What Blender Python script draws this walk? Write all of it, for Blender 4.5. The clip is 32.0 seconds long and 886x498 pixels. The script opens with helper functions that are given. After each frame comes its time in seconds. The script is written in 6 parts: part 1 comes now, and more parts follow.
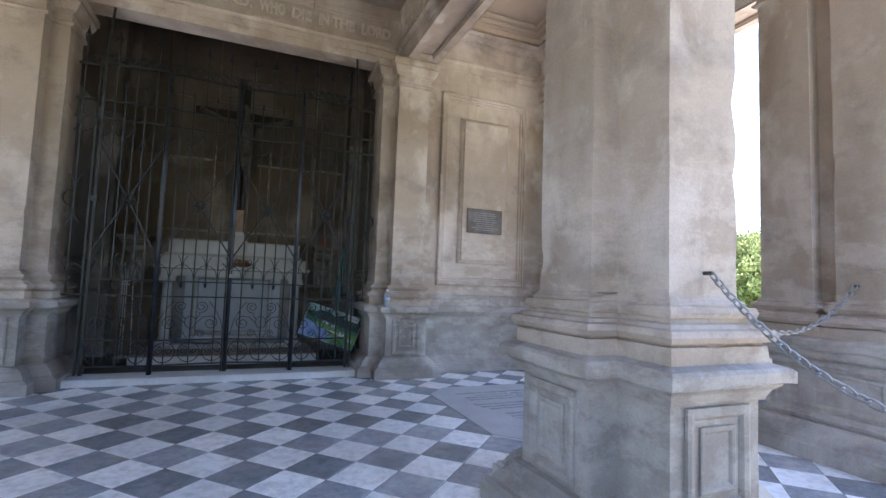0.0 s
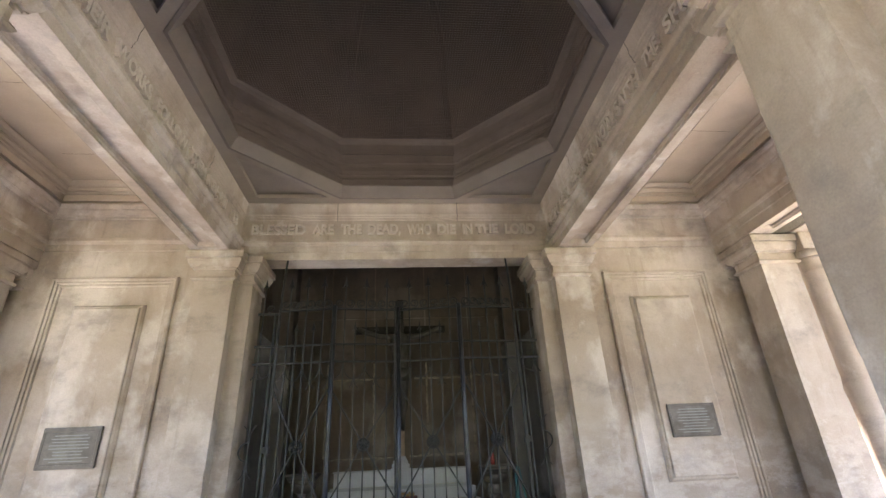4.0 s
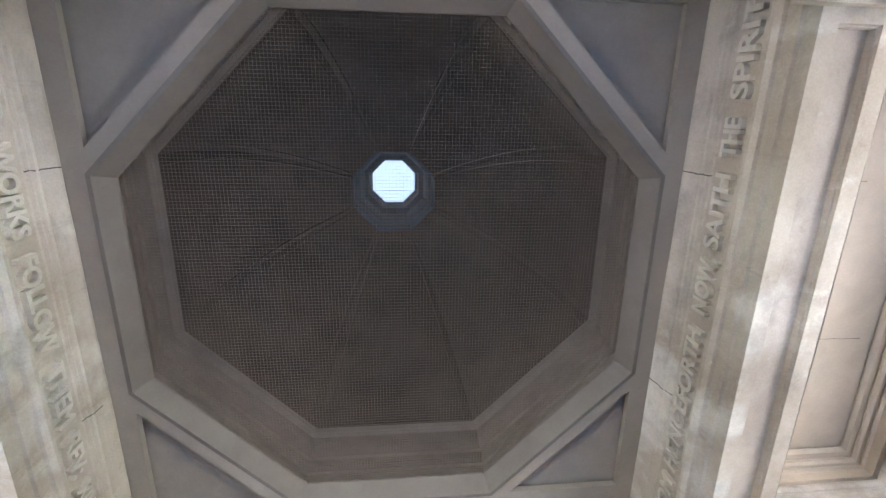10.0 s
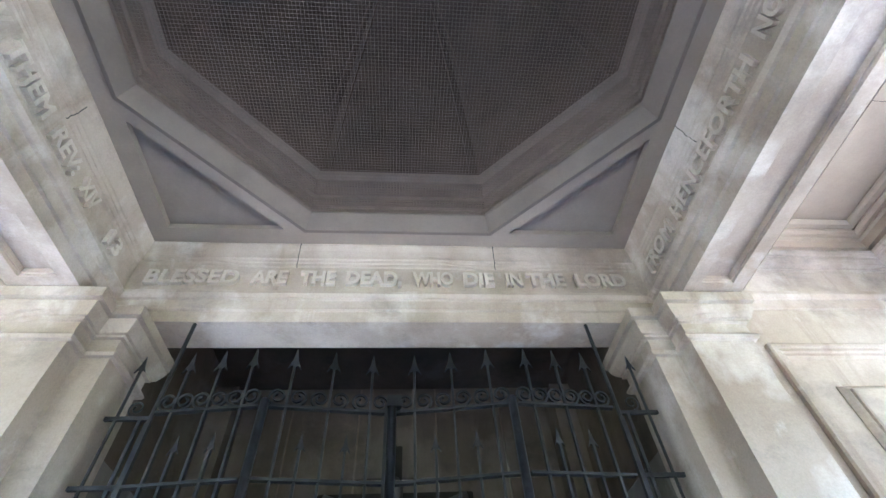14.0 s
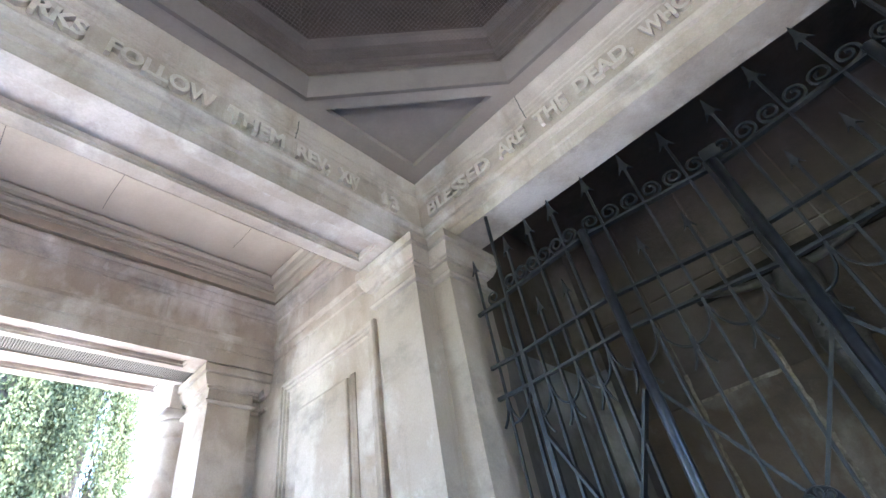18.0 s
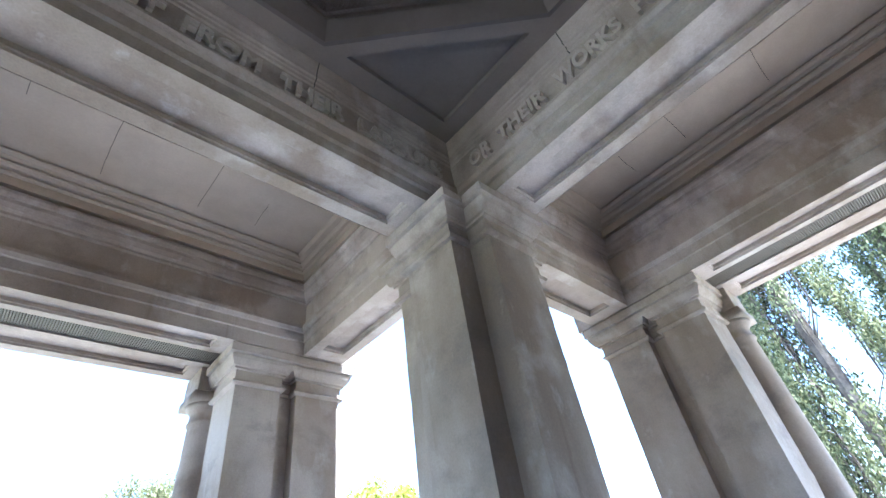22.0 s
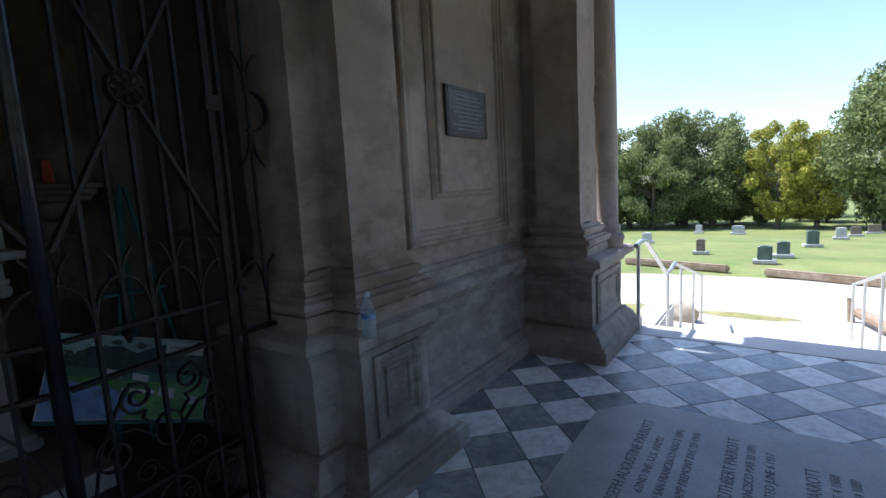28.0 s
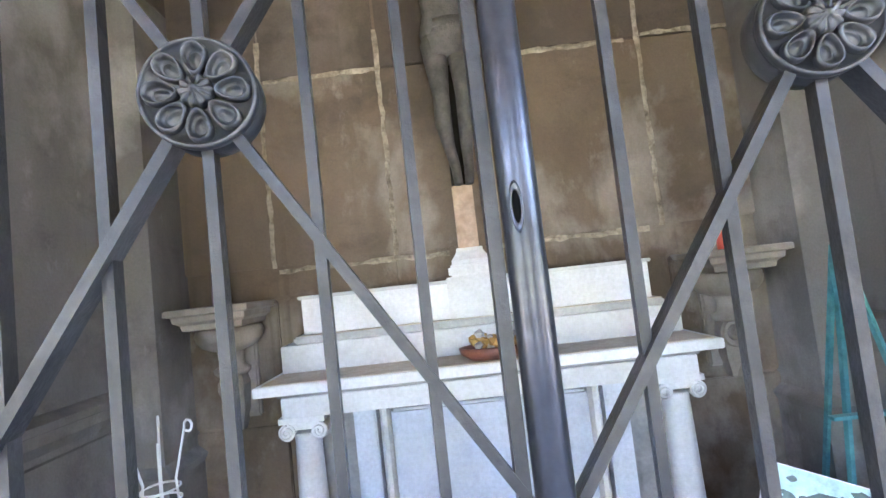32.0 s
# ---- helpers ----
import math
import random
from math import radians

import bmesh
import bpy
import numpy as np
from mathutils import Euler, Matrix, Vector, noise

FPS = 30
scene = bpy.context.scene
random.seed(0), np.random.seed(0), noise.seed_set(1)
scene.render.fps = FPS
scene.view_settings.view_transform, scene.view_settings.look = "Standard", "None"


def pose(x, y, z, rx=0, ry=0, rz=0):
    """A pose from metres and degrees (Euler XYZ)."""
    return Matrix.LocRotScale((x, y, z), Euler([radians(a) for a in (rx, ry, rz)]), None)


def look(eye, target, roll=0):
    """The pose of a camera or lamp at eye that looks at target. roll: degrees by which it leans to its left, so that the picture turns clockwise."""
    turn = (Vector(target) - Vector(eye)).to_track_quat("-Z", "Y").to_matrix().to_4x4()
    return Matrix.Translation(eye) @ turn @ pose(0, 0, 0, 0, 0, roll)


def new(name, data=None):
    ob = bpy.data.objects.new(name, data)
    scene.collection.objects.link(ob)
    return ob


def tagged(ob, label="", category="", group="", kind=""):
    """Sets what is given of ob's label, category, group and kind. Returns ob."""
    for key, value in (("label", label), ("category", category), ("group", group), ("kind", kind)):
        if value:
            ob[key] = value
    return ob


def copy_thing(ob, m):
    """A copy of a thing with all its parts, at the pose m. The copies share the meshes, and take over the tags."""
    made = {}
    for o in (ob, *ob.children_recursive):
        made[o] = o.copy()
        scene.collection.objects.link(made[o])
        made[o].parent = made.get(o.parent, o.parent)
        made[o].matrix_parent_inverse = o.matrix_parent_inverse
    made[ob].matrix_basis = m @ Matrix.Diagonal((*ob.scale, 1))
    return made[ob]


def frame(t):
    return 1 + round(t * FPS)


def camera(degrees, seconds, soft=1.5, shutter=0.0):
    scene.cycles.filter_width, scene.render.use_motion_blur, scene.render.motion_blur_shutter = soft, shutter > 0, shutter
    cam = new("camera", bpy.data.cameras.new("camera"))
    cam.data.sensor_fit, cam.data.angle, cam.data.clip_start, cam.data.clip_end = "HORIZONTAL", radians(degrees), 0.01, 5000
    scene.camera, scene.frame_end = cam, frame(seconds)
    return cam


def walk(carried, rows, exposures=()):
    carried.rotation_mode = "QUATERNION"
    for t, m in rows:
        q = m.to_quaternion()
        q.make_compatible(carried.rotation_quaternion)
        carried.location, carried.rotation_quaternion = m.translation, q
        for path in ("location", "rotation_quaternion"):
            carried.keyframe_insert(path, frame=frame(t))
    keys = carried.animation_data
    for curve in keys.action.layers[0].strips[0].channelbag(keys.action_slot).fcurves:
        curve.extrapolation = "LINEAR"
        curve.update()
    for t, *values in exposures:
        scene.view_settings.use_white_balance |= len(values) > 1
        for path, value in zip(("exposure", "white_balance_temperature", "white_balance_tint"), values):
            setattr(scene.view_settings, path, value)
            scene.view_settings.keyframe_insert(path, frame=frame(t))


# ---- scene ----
cam = camera(86.5, 32.0)
PATH = [
    (0, (0.181, -3.723, 1.089), (0.935, -1.876, 1.231), 2.1),
    (0.5, (0.126, -3.695, 1.131), (1.013, -1.905, 1.225), 0.7),
    (1, (0.071, -3.688, 1.152), (0.834, -1.842, 1.263), -1.0),
    (1.5, (-0.013, -3.627, 1.151), (0.528, -1.707, 1.289), -1.7),
    (2, (-0.112, -3.488, 1.133), (0.221, -1.521, 1.28), -2.1),
    (2.5, (-0.092, -3.371, 1.274), (0.119, -1.391, 1.464), -2.2),
    (3, (-0.152, -3.403, 1.533), (0.037, -1.458, 1.956), -3.0),
    (3.5, (-0.058, -3.326, 1.6), (0.12, -1.461, 2.301), -3.2),
    (5.5, (0.104, -2.501, 1.598), (0.296, -0.74, 2.526), 0.6),
    (6, (0.101, -2.351, 1.611), (0.285, -0.6, 2.561), 1.4),
    (6.5, (-0.04, -2.177, 1.623), (0.18, -0.444, 2.596), 0.1),
    (7, (-0.011, -2.019, 1.604), (0.192, -0.282, 2.575), -2.7),
    (7.5, (0.13, -1.846, 1.654), (0.236, -0.158, 2.722), -3.8),
    (8, (0.108, -1.714, 1.685), (0.163, -0.207, 2.999), -5.7),
    (8.5, (-0.068, -1.514, 1.71), (0.081, -0.259, 3.26), -8.8),
    (9, (0.106, -1.364, 1.762), (0.285, -0.379, 3.493), -10.9),
    (9.5, (0.093, -1.232, 1.786), (0.266, -0.467, 3.626), -13.1),
    (10, (0.01, -1.027, 1.766), (0.211, -0.454, 3.672), -19.2),
    (10.5, (0.027, -0.891, 1.801), (0.261, -0.35, 3.712), -23.1),
    (11, (0.073, -0.766, 1.82), (0.282, -0.267, 3.746), -22.9),
    (11.5, (0.061, -0.707, 1.812), (0.263, -0.209, 3.739), -22.2),
    (12, (0.071, -0.66, 1.81), (0.279, 0.036, 3.674), -17.1),
    (12.5, (0.03, -0.594, 1.797), (0.231, 0.362, 3.542), -11.2),
    (13, (0.034, -0.563, 1.769), (0.169, 0.578, 3.407), -5.3),
    (13.5, (0.047, -0.541, 1.771), (0.208, 0.693, 3.337), -4.8),
    (15.5, (0.026, -0.514, 1.712), (0.077, 0.966, 3.056), -3.8),
    (16, (0.003, -0.489, 1.66), (-0.128, 1.045, 2.936), -2.5),
    (16.5, (-0.054, -0.455, 1.667), (-0.389, 1.06, 2.929), -3.8),
    (17, (-0.129, -0.409, 1.677), (-0.576, 1.053, 2.967), -7.1),
    (17.5, (-0.12, -0.329, 1.682), (-0.74, 1.081, 2.958), -10.2),
    (18, (-0.068, -0.243, 1.684), (-1.017, 0.996, 2.934), -11.5),
    (18.5, (-0.105, -0.309, 1.686), (-1.283, 0.703, 2.946), -14.1),
    (19, (-0.117, -0.412, 1.684), (-1.39, 0.359, 3.02), -15.0),
    (19.5, (-0.082, -0.546, 1.674), (-1.42, 0.008, 3.054), -15.0),
    (20, (-0.032, -0.619, 1.659), (-1.386, -0.238, 3.081), -13.5),
    (20.5, (-0.024, -0.613, 1.659), (-1.424, -0.433, 3.076), -11.6),
    (21, (-0.061, -0.554, 1.674), (-1.524, -0.738, 3.025), -10.1),
    (21.5, (-0.065, -0.408, 1.646), (-1.437, -1.096, 2.928), -8.1),
    (22, (-0.018, -0.364, 1.709), (-1.162, -1.415, 2.969), -9.9),
    (22.5, (0.279, -0.379, 1.79), (-0.746, -1.564, 3.034), -15.8),
    (23, (0.417, -0.359, 1.805), (-0.411, -1.635, 3.103), -18.0),
    (23.5, (0.399, -0.374, 1.785), (-0.087, -1.755, 3.148), -17.4),
    (24, (0.331, -0.377, 1.795), (0.294, -1.844, 3.155), -15.3),
    (24.5, (0.334, -0.366, 1.779), (0.724, -1.81, 3.107), -14.3),
    (25, (0.36, -0.254, 1.796), (1.155, -1.622, 3.019), -14.6),
    (25.5, (0.421, -0.175, 1.596), (1.618, -1.323, 2.714), -12.8),
    (27.5, (0.214, -0.222, 1.381), (2.111, 0.35, 1.117), -0.7),
    (28, (0.215, -0.011, 1.404), (1.832, 1.139, 1.151), -3.2),
    (28.5, (0.277, 0.168, 1.439), (1.435, 1.786, 1.24), -5.8),
    (29, (0.309, 0.299, 1.45), (0.955, 2.185, 1.29), -6.8),
    (29.5, (0.169, 0.447, 1.479), (0.556, 2.405, 1.341), -7.2),
    (30, (0.071, 0.587, 1.522), (0.308, 2.572, 1.468), -6.7),
    (30.5, (0.054, 0.784, 1.533), (0.188, 2.78, 1.536), -6.6),
    (31, (0.064, 0.982, 1.531), (0.056, 2.981, 1.604), -5.4),
    (31.5, (0.003, 1.138, 1.518), (-0.069, 3.136, 1.598), -5.4),
    (32, (-0.097, 1.3, 1.569), (-0.125, 3.295, 1.695), -6.4),
]
EXPOSURES = [(0, 3.15, 6150, 18), (1, 2.95, 6250, 18), (2, 3.65, 6300, 17), (3, 3.6, 6700, 18), (6, 3.8, 6000, 17), (7, 3.7, 5750, 17), (9, 4.42, 5600, 12), (12, 4.45, 5150, 9), (16, 4.4, 5100, 14), (18, 4.25, 5150, 14), (20, 3.7, 5000, 12),
             (22, 3.15, 5100, 10), (24, 3.35, 5050, 12), (25.5, 2.6, 4950, 13), (27.4, 0.9, 5700, 12), (28.1, 1.15, 5800, 12), (28.7, 3.45, 6050, 14), (29.2, 5.2, 6000, 22), (30.2, 5.95, 6250, 24), (32, 6.15, 6150, 24)]
walk(cam, [(t, look(eye, target, roll)) for t, eye, target, roll in PATH], EXPOSURES)

# ---------------------------------------------------------------- light
world = bpy.data.worlds.new("sky")
scene.world = world
world.use_nodes = True
wt = world.node_tree
sky = wt.nodes.new("ShaderNodeTexSky")
sky.sky_type, sky.sun_disc = "NISHITA", False
sky.sun_elevation, sky.sun_rotation = radians(62), radians(0)
sky.dust_density, sky.ozone_density = 1.2, 1.0
wt.links.new(sky.outputs[0], wt.nodes["Background"].inputs[0])
wt.nodes["Background"].inputs[1].default_value = 0.14
sun = new("sun", bpy.data.lights.new("sun", "SUN"))
sun.data.energy, sun.data.angle, sun.data.color = 4.2, radians(0.5), (1.0, 0.95, 0.87)
sun.matrix_world = look((0.0, 20.0, 37.6), (0, 0, 0))


# ---------------------------------------------------------------- materials
def node(tree, kind, **values):
    n = tree.nodes.new("ShaderNode" + kind)
    for key, value in values.items():
        if key in n.inputs:
            n.inputs[key].default_value = value
        elif key == "operation":
            n.operation = value
        else:
            raise KeyError(key)
    return n


def ramp(tree, fac, stops):
    r = tree.nodes.new("ShaderNodeValToRGB")
    while len(r.color_ramp.elements) < len(stops):
        r.color_ramp.elements.new(0.5)
    for e, (p, c) in zip(r.color_ramp.elements, stops):
        e.position, e.color = p, (*c, 1)
    tree.links.new(fac, r.inputs[0])
    return r.outputs[0]


def blend(tree, mode, fac, a, b):
    m = tree.nodes.new("ShaderNodeMix")
    m.data_type, m.blend_type = "RGBA", mode
    for socket, value in ((m.inputs[0], fac), (m.inputs[6], a), (m.inputs[7], b)):
        if isinstance(value, bpy.types.NodeSocket):
            tree.links.new(value, socket)
        else:
            socket.default_value = value if isinstance(value, float) else (*value, 1)
    return m.outputs[2]


def surface(name, dark, mid, light, scale=1.0, rough=0.8, bump=0.3, metal=0.0, streak=0.0, stain=0.5,
            grain=60.0, shift=0.25, spec=0.4, vary=0.08):
    """A weathered surface: broad stains, mid patches, fine grain and runs down its upright faces."""
    m = bpy.data.materials.new(name)
    m.use_nodes = True
    t = m.node_tree
    p = t.nodes["Principled BSDF"]
    co = t.nodes.new("ShaderNodeTexCoord")
    info = t.nodes.new("ShaderNodeObjectInfo")
    off = node(t, "VectorMath", operation="MULTIPLY_ADD")
    jump = node(t, "VectorMath", operation="SCALE")
    jump.inputs[0].default_value = (13.7, 7.3, 5.1)
    t.links.new(info.outputs["Random"], jump.inputs["Scale"])
    off.inputs[1].default_value = (1, 1, 1)
    t.links.new(co.outputs["Object"], off.inputs[0])
    t.links.new(jump.outputs[0], off.inputs[2])
    where = off.outputs[0]

    def cloud(size, detail=6.0, rough_=0.62, stretch=None):
        n = node(t, "TexNoise", Scale=size, Detail=detail, Roughness=rough_)
        v = where
        if stretch:
            mp = t.nodes.new("ShaderNodeMapping")
            mp.inputs["Scale"].default_value = stretch
            t.links.new(where, mp.inputs[0])
            v = mp.outputs[0]
        t.links.new(v, n.inputs["Vector"])
        return n.outputs["Fac"]

    col = ramp(t, cloud(1.3 * scale), [(0.36, mid), (0.62, light)])
    col = blend(t, "MIX", ramp(t, cloud(4.2 * scale, 8.0), [(0.44, (0, 0, 0)), (0.68, (stain,) * 3)]), col, dark)
    if streak:
        run = cloud(1.0, 7.0, 0.6, (7.0, 7.0, 0.55))
        col = blend(t, "MIX", ramp(t, run, [(0.50, (0, 0, 0)), (0.72, (streak,) * 3)]), col, dark)
        pale = cloud(1.0, 6.0, 0.6, (3.1, 3.1, 1.7))
        col = blend(t, "MIX", ramp(t, pale, [(0.56, (0, 0, 0)), (0.70, (streak * 0.9,) * 3)]), col, light)
    fine = cloud(grain, 3.0)
    col = blend(t, "OVERLAY", shift, col, ramp(t, fine, [(0.3, (0.3,) * 3), (0.7, (0.7,) * 3)]))
    tone = node(t, "MapRange")
    tone.inputs[3].default_value, tone.inputs[4].default_value = 1 - vary, 1 + vary
    t.links.new(info.outputs["Random"], tone.inputs[0])
    mul = node(t, "VectorMath", operation="SCALE")
    t.links.new(col, mul.inputs[0])
    t.links.new(tone.outputs[0], mul.inputs["Scale"])
    t.links.new(mul.outputs[0], p.inputs["Base Color"])
    p.inputs["Roughness"].default_value, p.inputs["Metallic"].default_value = rough, metal
    p.inputs["Specular IOR Level"].default_value = spec
    if bump:
        mixh = node(t, "Math", operation="MULTIPLY_ADD")
        mixh.inputs[1].default_value = 0.35
        t.links.new(fine, mixh.inputs[0])
        t.links.new(cloud(7.0 * scale, 8.0), mixh.inputs[2])
        b = node(t, "Bump", Strength=bump, Distance=0.02)
        t.links.new(mixh.outputs[0], b.inputs["Height"])
        t.links.new(b.outputs[0], p.inputs["Normal"])
    return m


def plain(name, color, rough=0.5, metal=0.0, spec=0.5):
    m = bpy.data.materials.new(name)
    m.use_nodes = True
    p = m.node_tree.nodes["Principled BSDF"]
    p.inputs["Base Color"].default_value = (*color, 1)
    p.inputs["Roughness"].default_value, p.inputs["Metallic"].default_value = rough, metal
    p.inputs["Specular IOR Level"].default_value = spec
    return m


def stucco(name, tan, pale, brown, soot, worn, bump=0.28, salt=0.0):
    """Old lime stucco: broad warm clouds, pale worn patches, brown seepage and thin soot, each at a scale of its own."""
    m = bpy.data.materials.new(name)
    m.use_nodes = True
    t = m.node_tree
    p = t.nodes["Principled BSDF"]
    where = t.nodes.new("ShaderNodeNewGeometry").outputs["Position"]

    def cloud(size, detail, rough_, stretch=(1, 1, 1), slip=0.0, warp=0.0):
        mp = t.nodes.new("ShaderNodeMapping")
        mp.inputs["Scale"].default_value = stretch
        mp.inputs["Location"].default_value = (slip, slip * 1.7, slip * 0.6)
        t.links.new(where, mp.inputs[0])
        n = node(t, "TexNoise", Scale=size, Detail=detail, Roughness=rough_, Distortion=warp)
        t.links.new(mp.outputs[0], n.inputs["Vector"])
        return n.outputs["Fac"]

    grey = lambda v: (v, v, v)
    col = ramp(t, cloud(0.75, 5.0, 0.55), [(0.34, tan), (0.66, pale)])
    seep = cloud(1.5, 7.0, 0.6, (1, 1, 0.45), 3.0, 0.25)
    col = blend(t, "MIX", ramp(t, seep, [(0.45, grey(0)), (0.70, grey(0.72))]), col, brown)
    patch = cloud(1.4, 7.0, 0.58, (1, 1, 0.7), 8.0, 0.15)
    col = blend(t, "MIX", ramp(t, patch, [(0.52, grey(0)), (0.59, grey(0.45)), (0.70, grey(0.85))]), col, worn)
    grime = cloud(2.3, 10.0, 0.66, (1, 1, 1.5), 15.0, 0.1)
    col = blend(t, "MIX", ramp(t, grime, [(0.53, grey(0)), (0.70, grey(0.55))]), col, soot)
    drip = cloud(1.0, 8.0, 0.62, (9.0, 9.0, 0.5), 21.0)
    col = blend(t, "MIX", ramp(t, drip, [(0.60, grey(0)), (0.74, grey(0.45))]), col, brown)
    flake = cloud(6.0, 9.0, 0.68, (1, 1, 0.55), 33.0, 0.1)
    col = blend(t, "MIX", ramp(t, flake, [(0.60, grey(0)), (0.72, grey(0.4))]), col, worn)
    if salt:
        # salts left by rising damp, in a ragged band at the foot of the walls
        split = t.nodes.new("ShaderNodeSeparateXYZ")
        t.links.new(where, split.inputs[0])
        wide = node(t, "MapRange")
        wide.inputs[2].default_value = 6.0
        t.links.new(split.outputs[2], wide.inputs[0])
        tide = ramp(t, wide.outputs[0], [(0.0, grey(0.35)), (0.12, grey(0.6)), (0.17, grey(0.85)), (0.24, grey(0.7)), (0.34, grey(0))])
        bloom = ramp(t, cloud(3.0, 10.0, 0.7, (1, 1, 2.2), 41.0, 0.1), [(0.47, grey(0)), (0.53, grey(salt * 0.6)), (0.66, grey(salt))])
        col = blend(t, "MIX", blend(t, "MULTIPLY", 1.0, bloom, tide), col, tuple(min(0.72, c * 1.12) for c in worn))
    fine = cloud(90.0, 3.0, 0.6)
    col = blend(t, "OVERLAY", 0.24, col, ramp(t, fine, [(0.3, grey(0.35)), (0.7, grey(0.65))]))
    t.links.new(col, p.inputs["Base Color"])
    p.inputs["Roughness"].default_value = 0.85
    p.inputs["Specular IOR Level"].default_value = 0.3
    h = node(t, "Math", operation="MULTIPLY_ADD")
    h.inputs[1].default_value = 0.12
    t.links.new(fine, h.inputs[0])
    t.links.new(cloud(5.0, 9.0, 0.6, (1, 1, 1), 2.0, 0.3), h.inputs[2])
    bmp = node(t, "Bump", Strength=bump, Distance=0.03)
    t.links.new(h.outputs[0], bmp.inputs["Height"])
    t.links.new(bmp.outputs[0], p.inputs["Normal"])
    return m


STONE = stucco("weathered_stucco", (0.332, 0.262, 0.204), (0.46, 0.385, 0.322), (0.198, 0.142, 0.101), (0.161, 0.14, 0.13), (0.589, 0.52, 0.466), salt=0.5)
# brown niche stucco, made darker to deepen the recess's shade
NICHE = stucco("shaded_niche_stucco", (0.115, 0.084, 0.055), (0.185, 0.140, 0.097), (0.055, 0.039, 0.026), (0.045, 0.036, 0.029), (0.33, 0.29, 0.245))
DADO = stucco("grey_lower_stucco", (0.27, 0.232, 0.199), (0.37, 0.33, 0.295), (0.155, 0.126, 0.103), (0.135, 0.122, 0.114), (0.60, 0.56, 0.515), salt=0.6)
# upper niche stucco, darkened in place of the shade up there
UPPER_SHADE = stucco("shaded_upper_stucco", (0.0763, 0.056, 0.0399), (0.12, 0.092, 0.0665), (0.0382, 0.028, 0.0199), (0.0327, 0.026, 0.0218), (0.153, 0.125, 0.0997))
LETTER = stucco("pale_stucco_letters", (0.449, 0.375, 0.307), (0.535, 0.46, 0.394), (0.3, 0.23, 0.173), (0.268, 0.23, 0.202), (0.642, 0.57, 0.509))
CARVED = stucco("carved_grey_stucco", (0.23, 0.195, 0.158), (0.32, 0.28, 0.235), (0.125, 0.10, 0.076), (0.09, 0.08, 0.07), (0.42, 0.38, 0.335))
# grey of the niche sides, lowered too so the niche reads shaded
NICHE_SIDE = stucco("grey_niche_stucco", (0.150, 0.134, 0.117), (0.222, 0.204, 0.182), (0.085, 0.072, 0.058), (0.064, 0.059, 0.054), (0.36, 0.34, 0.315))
DUST = surface("dusty_stone", (0.16, 0.13, 0.10), (0.25, 0.21, 0.17), (0.33, 0.29, 0.24), 1.5, 0.9, 0.15)
MORTAR = surface("lime_mortar", (0.10, 0.078, 0.052), (0.235, 0.188, 0.13), (0.40, 0.35, 0.27), 5.0, 0.9, 0.4, stain=0.9)
WOOD = surface("painted_board", (0.235, 0.183, 0.132), (0.396, 0.312, 0.228), (0.471, 0.378, 0.284), 0.7, 0.6, 0.08, stain=0.25, shift=0.1)
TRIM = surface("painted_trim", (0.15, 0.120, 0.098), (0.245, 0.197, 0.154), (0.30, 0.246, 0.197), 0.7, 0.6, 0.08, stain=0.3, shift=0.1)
# darker TRIM for the octagon ring, the shade of its slope in the colour
BROWN = surface("shaded_ring_trim", (0.08, 0.062, 0.05), (0.13, 0.103, 0.083), (0.165, 0.132, 0.108), 0.7, 0.6, 0.08, stain=0.3, shift=0.1)
# lighter brown that holds the light the dome's foot catches from below
CORNICE = surface("lit_cornice_brown", (0.085, 0.064, 0.049), (0.162, 0.124, 0.097), (0.205, 0.160, 0.128), 0.7, 0.7, 0.1, stain=0.4)
# plaster darkened for the shade higher up in the dome
DOME = surface("shaded_plaster", (0.035, 0.024, 0.016), (0.07, 0.048, 0.033), (0.105, 0.074, 0.051), 0.5, 0.85, 0.2, stain=0.6)
WHITE_TILE = surface("white_marble_tile", (0.40, 0.39, 0.365), (0.75, 0.745, 0.735), (0.87, 0.865, 0.855), 4.0, 0.30, 0.06, stain=0.65, vary=0.14)
GREY_TILE = surface("grey_slate_tile", (0.15, 0.158, 0.173), (0.255, 0.267, 0.288), (0.37, 0.38, 0.392), 4.0, 0.22, 0.08, stain=0.6, vary=0.3)
SLAB = surface("grey_ledger_stone", (0.27, 0.27, 0.275), (0.40, 0.40, 0.40), (0.50, 0.50, 0.495), 1.0, 0.40, 0.1, stain=0.4)
BED = surface("tile_bed", (0.03, 0.03, 0.03), (0.07, 0.068, 0.064), (0.13, 0.125, 0.115), 2.0, 0.9, 0.2)
MARBLE = surface("white_marble", (0.27, 0.258, 0.234), (0.51, 0.503, 0.49), (0.61, 0.608, 0.598), 1.3, 0.45, 0.06, stain=0.2, streak=0.12)
IRON = surface("wrought_iron", (0.005, 0.005, 0.005), (0.012, 0.012, 0.013), (0.032, 0.031, 0.031), 6.0, 0.40, 0.15, metal=0.2, stain=0.5, spec=0.38)
POST_IRON = surface("smooth_iron", (0.014, 0.015, 0.017), (0.036, 0.038, 0.044), (0.065, 0.068, 0.077), 5.0, 0.33, 0.05, metal=0.75, stain=0.4)
ROSE_IRON = surface("cast_iron", (0.010, 0.010, 0.010), (0.026, 0.026, 0.027), (0.055, 0.055, 0.054), 6.0, 0.42, 0.12, metal=0.5, stain=0.5)
NET = plain("galvanised_net", (0.14, 0.107, 0.078), 0.6, 0.0)
STRIP = plain("tan_wire_mesh", (0.13, 0.108, 0.082), 0.6, 0.1)
